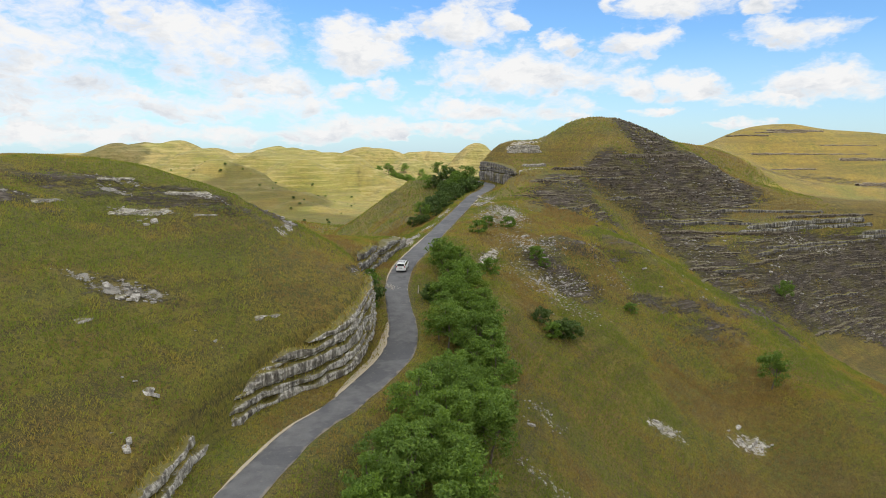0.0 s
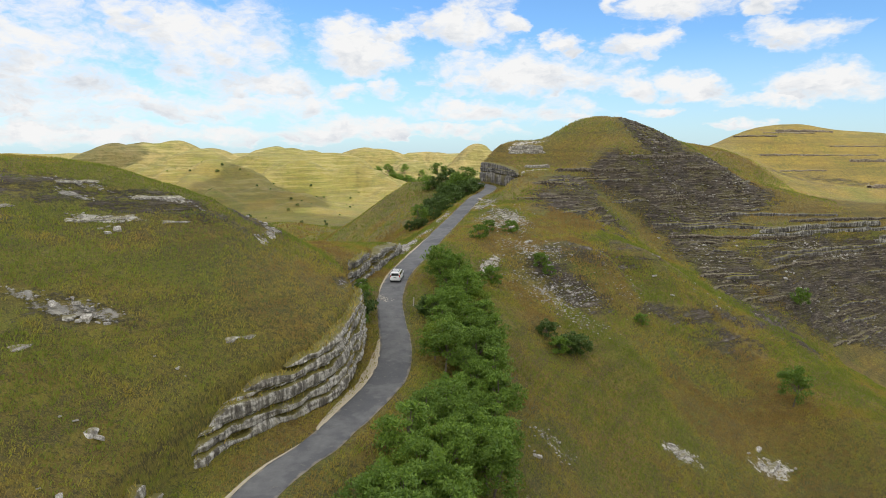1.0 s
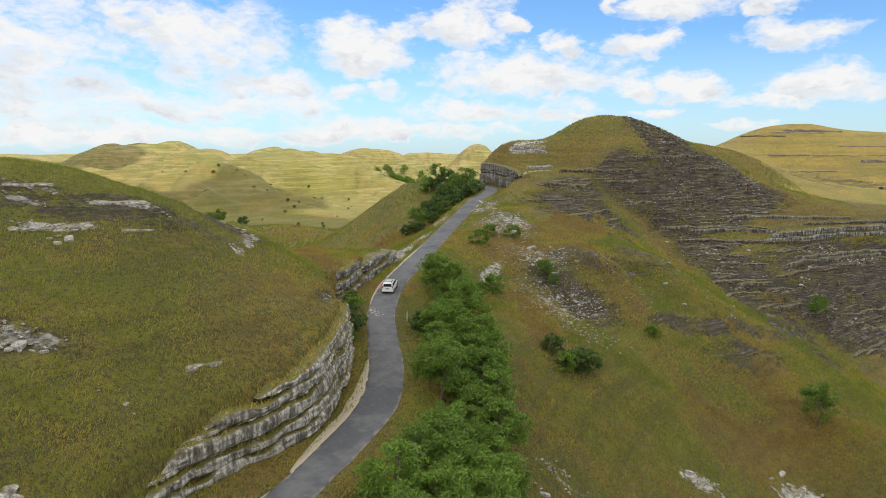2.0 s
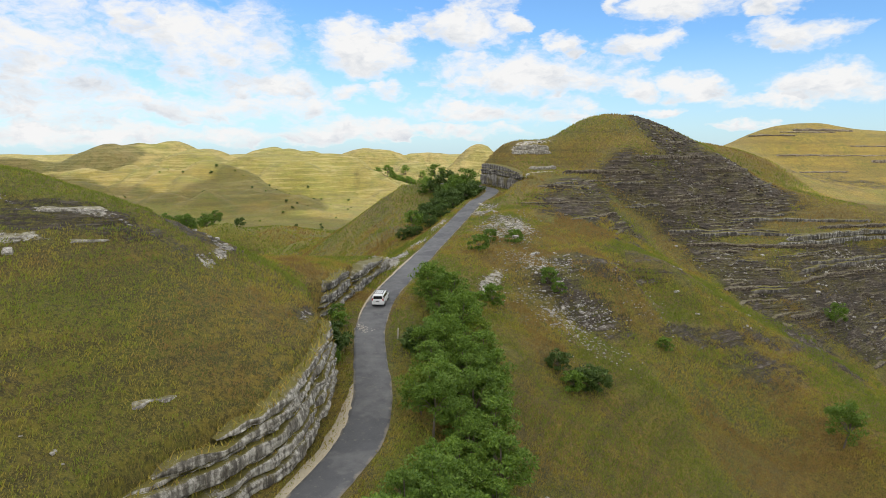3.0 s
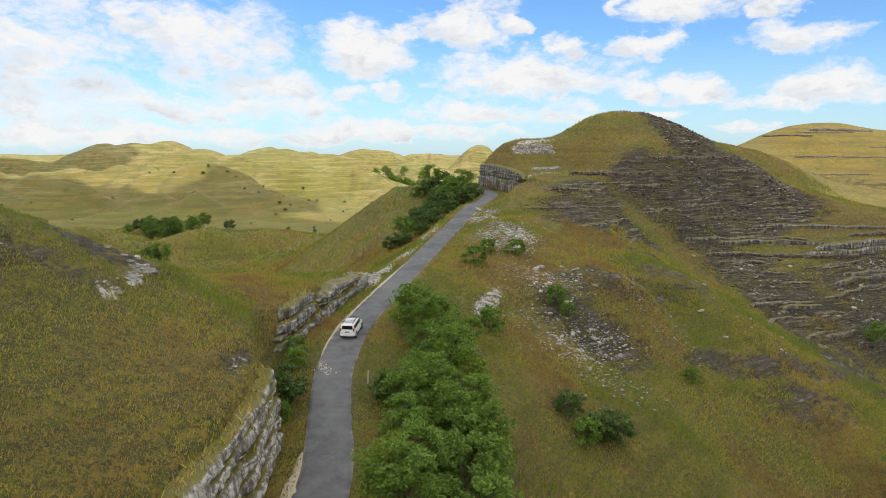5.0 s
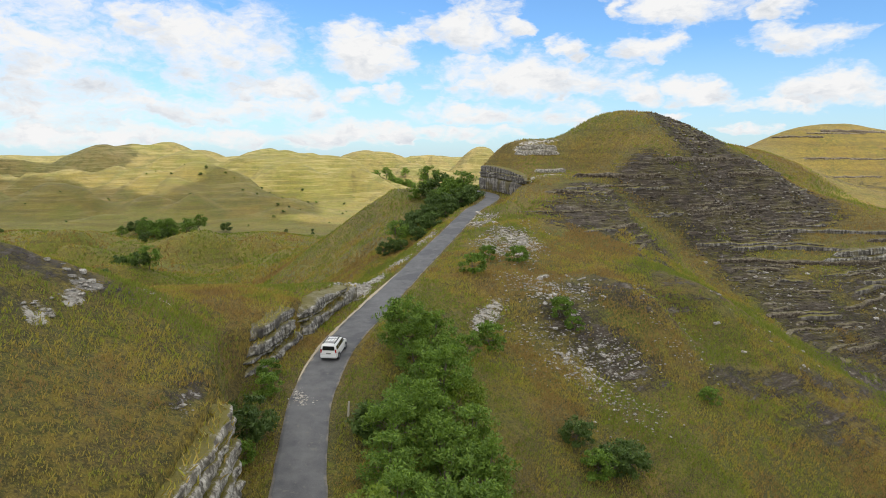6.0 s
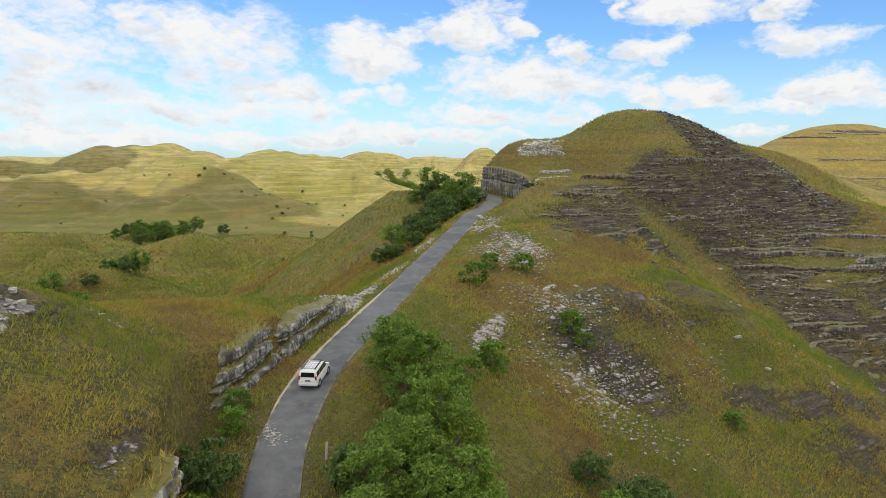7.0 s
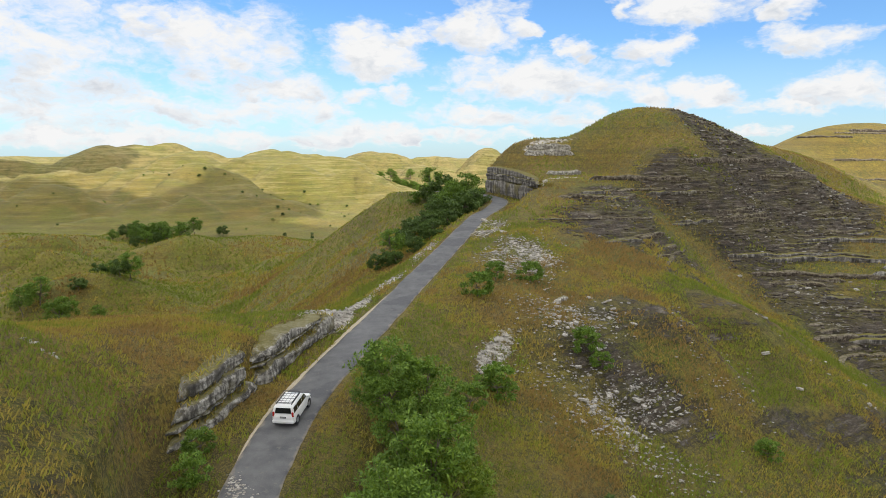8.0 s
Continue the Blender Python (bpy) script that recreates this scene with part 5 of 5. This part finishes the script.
def make_car(place):
    """A people carrier that points along +y, wheels on z = 0."""
    car = tagged(new("car"), "white people carrier with roof rack driving on the road", "car")
    bm = bmesh.new()
    rings = []
    for y, w, z0, zs in [(-2.08, 0.66, 0.42, 0.80), (-2.02, 0.78, 0.30, 0.98), (-1.7, 0.825, 0.24, 1.02), (-0.6, 0.835, 0.22, 1.0), (0.7, 0.835, 0.22, 0.98), (1.2, 0.825, 0.22, 0.97), (1.75, 0.80, 0.24, 0.88), (2.02, 0.70, 0.28, 0.76), (2.10, 0.58, 0.36, 0.66)]:
        rings.append([(-w * 0.9, y, z0), (w * 0.9, y, z0), (w, y, z0 + 0.14), (w, y, zs - 0.22), (w * 0.965, y, zs - 0.05), (w * 0.86, y, zs), (-w * 0.86, y, zs), (-w * 0.965, y, zs - 0.05), (-w, y, zs - 0.22), (-w, y, z0 + 0.14)])
    loft(bm, rings)
    part("body", bm, PAINT, car)
    bm = bmesh.new()
    rings = []
    for y0, y1, w, z in [(-2.0, 1.28, 0.79, 0.95), (-1.97, 0.98, 0.765, 1.15), (-1.90, 0.62, 0.70, 1.45), (-1.82, 0.40, 0.655, 1.56), (-1.6, 0.1, 0.55, 1.615)]:
        rings.append([(-w, y0, z), (w, y0, z), (w, y1 - 0.05, z), (w * 0.8, y1, z), (-w * 0.8, y1, z), (-w, y1 - 0.05, z)])
    loft(bm, rings)
    part("cabin", bm, PAINT, car)
    part("rear_window", slab([(-0.60, -1.99, 1.08), (0.60, -1.99, 1.08), (0.54, -1.885, 1.45), (-0.54, -1.885, 1.45)], 0.02, (0, -1, 0.25)), TINT, car, "dark tinted rear window")
    part("windscreen", slab([(0.60, 1.14, 1.06), (-0.60, 1.14, 1.06), (-0.53, 0.66, 1.46), (0.53, 0.66, 1.46)], 0.02, (0, 0.7, 0.7)), TINT, car, "dark windscreen")
    for s in (-1, 1):
        for ya, yb, yc, yd in ((-1.86, -1.12, -1.12, -1.78), (-1.05, -0.12, -0.12, -1.05), (-0.05, 0.92, 0.56, -0.05)):
            part("side_window", slab([(s * 0.772, ya, 1.06), (s * 0.772, yb, 1.06), (s * 0.705, yc, 1.44), (s * 0.705, yd, 1.44)], 0.018, (s, 0, 0.18)), TINT, car)
        part("tail_light", block(s * 0.70 - 0.07, s * 0.70 + 0.07, -2.06, -1.93, 0.82, 1.18, 0.03), RED_LENS, car, "red tail light")
        part("headlight", block(s * 0.60 - 0.14, s * 0.60 + 0.14, 1.88, 2.05, 0.60, 0.76, 0.03), CLEAR_LENS, car, "clear headlight")
        part("mirror", block(s * 0.91 - 0.10, s * 0.91 + 0.08, 0.82, 0.95, 1.02, 1.18, 0.03), PAINT, car)
        part("roof_rail", block(s * 0.56 - 0.02, s * 0.56 + 0.02, -1.75, 0.25, 1.63, 1.70, 0.01), BLACK, car)
        part("door_handle", block(s * 0.835 - 0.012, s * 0.835 + 0.012, -0.42, -0.22, 0.86, 0.89, 0.005), PAINT, car)
        for y in (-1.33, 1.32):
            tyre = part("wheel", wheel_ring(0.32, 0.10, 0.21), RUBBER, car, "black tyre")
            tyre.location = (s * 0.76, y, 0.32)
            rim = bmesh.new()
            bmesh.ops.create_cone(rim, cap_ends=True, segments=20, radius1=0.215, radius2=0.205, depth=0.14, matrix=Matrix.Rotation(radians(90), 4, "Y"))
            part("rim", rim, ALLOY, tyre, "silver alloy rim")
            arch = wheel_ring(0.375, 0.03, 0.325)
            part("wheel_arch", arch, BLACK, car).location = (s * 0.825, y, 0.33)
    rack = bmesh.new()
    for y in (-1.7, -1.3, -0.9, -0.5, -0.1):
        stick(rack, (-0.56, y, 1.71), (0.56, y, 1.71), 0.016, 0.016)
    for x in (-0.56, -0.28, 0.0, 0.28, 0.56):
        stick(rack, (x, -1.75, 1.72), (x, 0.1, 1.72), 0.014, 0.014)
    for a, b in (((-0.6, -1.78, 1.82), (0.6, -1.78, 1.82)), ((-0.6, 0.12, 1.82), (0.6, 0.12, 1.82)), ((-0.6, -1.78, 1.82), (-0.6, 0.12, 1.82)), ((0.6, -1.78, 1.82), (0.6, 0.12, 1.82))):
        stick(rack, a, b, 0.02, 0.02)
    part("roof_rack", rack, BLACK, car, "black steel roof rack")
    part("rear_bumper", block(-0.78, 0.78, -2.16, -1.96, 0.36, 0.60, 0.05), PAINT, car)
    part("front_bumper", block(-0.72, 0.72, 1.94, 2.16, 0.30, 0.54, 0.05), PAINT, car)
    part("number_plate", block(-0.22, 0.22, -2.10, -2.05, 0.74, 0.86, 0.008), BLACK, car, "dark number plate with pale bars")
    part("plate_bar", block(-0.17, 0.17, -2.108, -2.09, 0.785, 0.815, 0.004), PLATE_PAPER, car)
    part("grille", block(-0.40, 0.40, 2.06, 2.12, 0.56, 0.68, 0.02), BLACK, car)
    car.matrix_basis = place
    return car


i_car = int(np.argmin(np.abs(ROADLINE[:, 1] - 115.5)))
way_car = ROADLINE[i_car + 3] - ROADLINE[i_car - 3]
spot = ROADLINE[i_car]
make_car(Matrix.Translation((spot[0], spot[1], spot[2] + 0.105)) @ Matrix.Rotation(math.atan2(-way_car[0], way_car[1]), 4, "Z") @ Matrix.Rotation(math.atan2(way_car[2], math.hypot(way_car[0], way_car[1])), 4, "X"))


# ------------------------------------------------------------------ verge and roadside
def verge_strip(name, offsets, y0, y1, lift, label, seed, sides=1, material=GRAVEL):
    r = ROADLINE[(ROADLINE[:, 1] > y0) & (ROADLINE[:, 1] < y1)]
    t = np.gradient(r[:, :2], axis=0)
    t /= np.linalg.norm(t, axis=1)[:, None]
    s = np.arange(len(r)) * 0.5
    fade = np.sin(np.pi * np.clip(s / s[-1], 0, 1)) ** 0.4
    verts = []
    for k, o in enumerate(offsets):
        o = offsets[0] + (o - offsets[0]) * fade * (1 + 0.25 * fbm(s, s * 0 + seed, 2.0, 3, seed + k))
        x, y = r[:, 0] + t[:, 1] * o, r[:, 1] - t[:, 0] * o
        z = np.maximum(height_at(x, y), r[:, 2] - 0.4) + (lift if 0 < k < len(offsets) - 1 else -0.08) + 0.03 * fbm(x, y, 0.8, 2, seed)
        verts.append(np.stack([x, y, z], 1))
    m = len(r)
    idx = np.arange(m * len(offsets)).reshape(len(offsets), m)
    f = np.stack([idx[:-1, :-1], idx[:-1, 1:], idx[1:, 1:], idx[1:, :-1]], -1).reshape(-1, 4)
    return tagged(from_arrays(name, np.vstack(verts), f if sides > 0 else f[:, ::-1], material, None, True), label, "gravel verge", kind="structure")


verge_strip("gravel_verge", (-1.75, -2.0, -2.5, -3.0, -3.4), 68, 94, 0.09, "pale gravel verge beside the asphalt", 91)
verge_strip("gravel_verge", (-1.75, -1.95, -2.2, -2.5), 108, 150, 0.07, "pale gravel verge beside the asphalt", 95)
verge_strip("gravel_verge", (-1.75, -1.9, -2.1, -2.4), 46, 67, 0.07, "pale gravel verge beside the asphalt", 97)

spill = bmesh.new()
rng = np.random.default_rng(4)
for px, py, pr, count in ((-8.4, 106.2, 0.5, 90), (-8.0, 105.3, 0.3, 26), (-7.0, 105.6, 0.22, 12), (-8.8, 107.4, 0.3, 20)):
    for _ in range(count):
        x, y, r = px + pr * rng.normal() * 0.7, py + pr * rng.normal() * 1.1, 0.03 + 0.08 * rng.random() ** 2
        level = float(np.interp(y, ROADLINE[:, 1], ROADLINE[:, 2])) + 0.085
        bmesh.ops.create_icosphere(spill, subdivisions=1, radius=r, matrix=Matrix.LocRotScale((x, y, level), None, (1.2, 1, 0.7)))
tagged(part("gravel_spill", spill, LOOSE_STONE), "spilled white gravel on the asphalt", "gravel", kind="stuff")

post = tagged(new("marker_post"), "leaning pale concrete marker post beside the road", "marker post")
bm = bmesh.new()
stick(bm, (0, 0, -0.3), (0.10, 0.05, 1.25), 0.10, 0.09, 4)
bmesh.ops.holes_fill(bm, edges=bm.edges)
part("shaft", bm, plain("pale_concrete", (0.42, 0.38, 0.30), 0.9, 0.0, 0.2, 5.0), post)
post.location = (-3.9, 103.5, float(height_at(-3.9, 103.5)))


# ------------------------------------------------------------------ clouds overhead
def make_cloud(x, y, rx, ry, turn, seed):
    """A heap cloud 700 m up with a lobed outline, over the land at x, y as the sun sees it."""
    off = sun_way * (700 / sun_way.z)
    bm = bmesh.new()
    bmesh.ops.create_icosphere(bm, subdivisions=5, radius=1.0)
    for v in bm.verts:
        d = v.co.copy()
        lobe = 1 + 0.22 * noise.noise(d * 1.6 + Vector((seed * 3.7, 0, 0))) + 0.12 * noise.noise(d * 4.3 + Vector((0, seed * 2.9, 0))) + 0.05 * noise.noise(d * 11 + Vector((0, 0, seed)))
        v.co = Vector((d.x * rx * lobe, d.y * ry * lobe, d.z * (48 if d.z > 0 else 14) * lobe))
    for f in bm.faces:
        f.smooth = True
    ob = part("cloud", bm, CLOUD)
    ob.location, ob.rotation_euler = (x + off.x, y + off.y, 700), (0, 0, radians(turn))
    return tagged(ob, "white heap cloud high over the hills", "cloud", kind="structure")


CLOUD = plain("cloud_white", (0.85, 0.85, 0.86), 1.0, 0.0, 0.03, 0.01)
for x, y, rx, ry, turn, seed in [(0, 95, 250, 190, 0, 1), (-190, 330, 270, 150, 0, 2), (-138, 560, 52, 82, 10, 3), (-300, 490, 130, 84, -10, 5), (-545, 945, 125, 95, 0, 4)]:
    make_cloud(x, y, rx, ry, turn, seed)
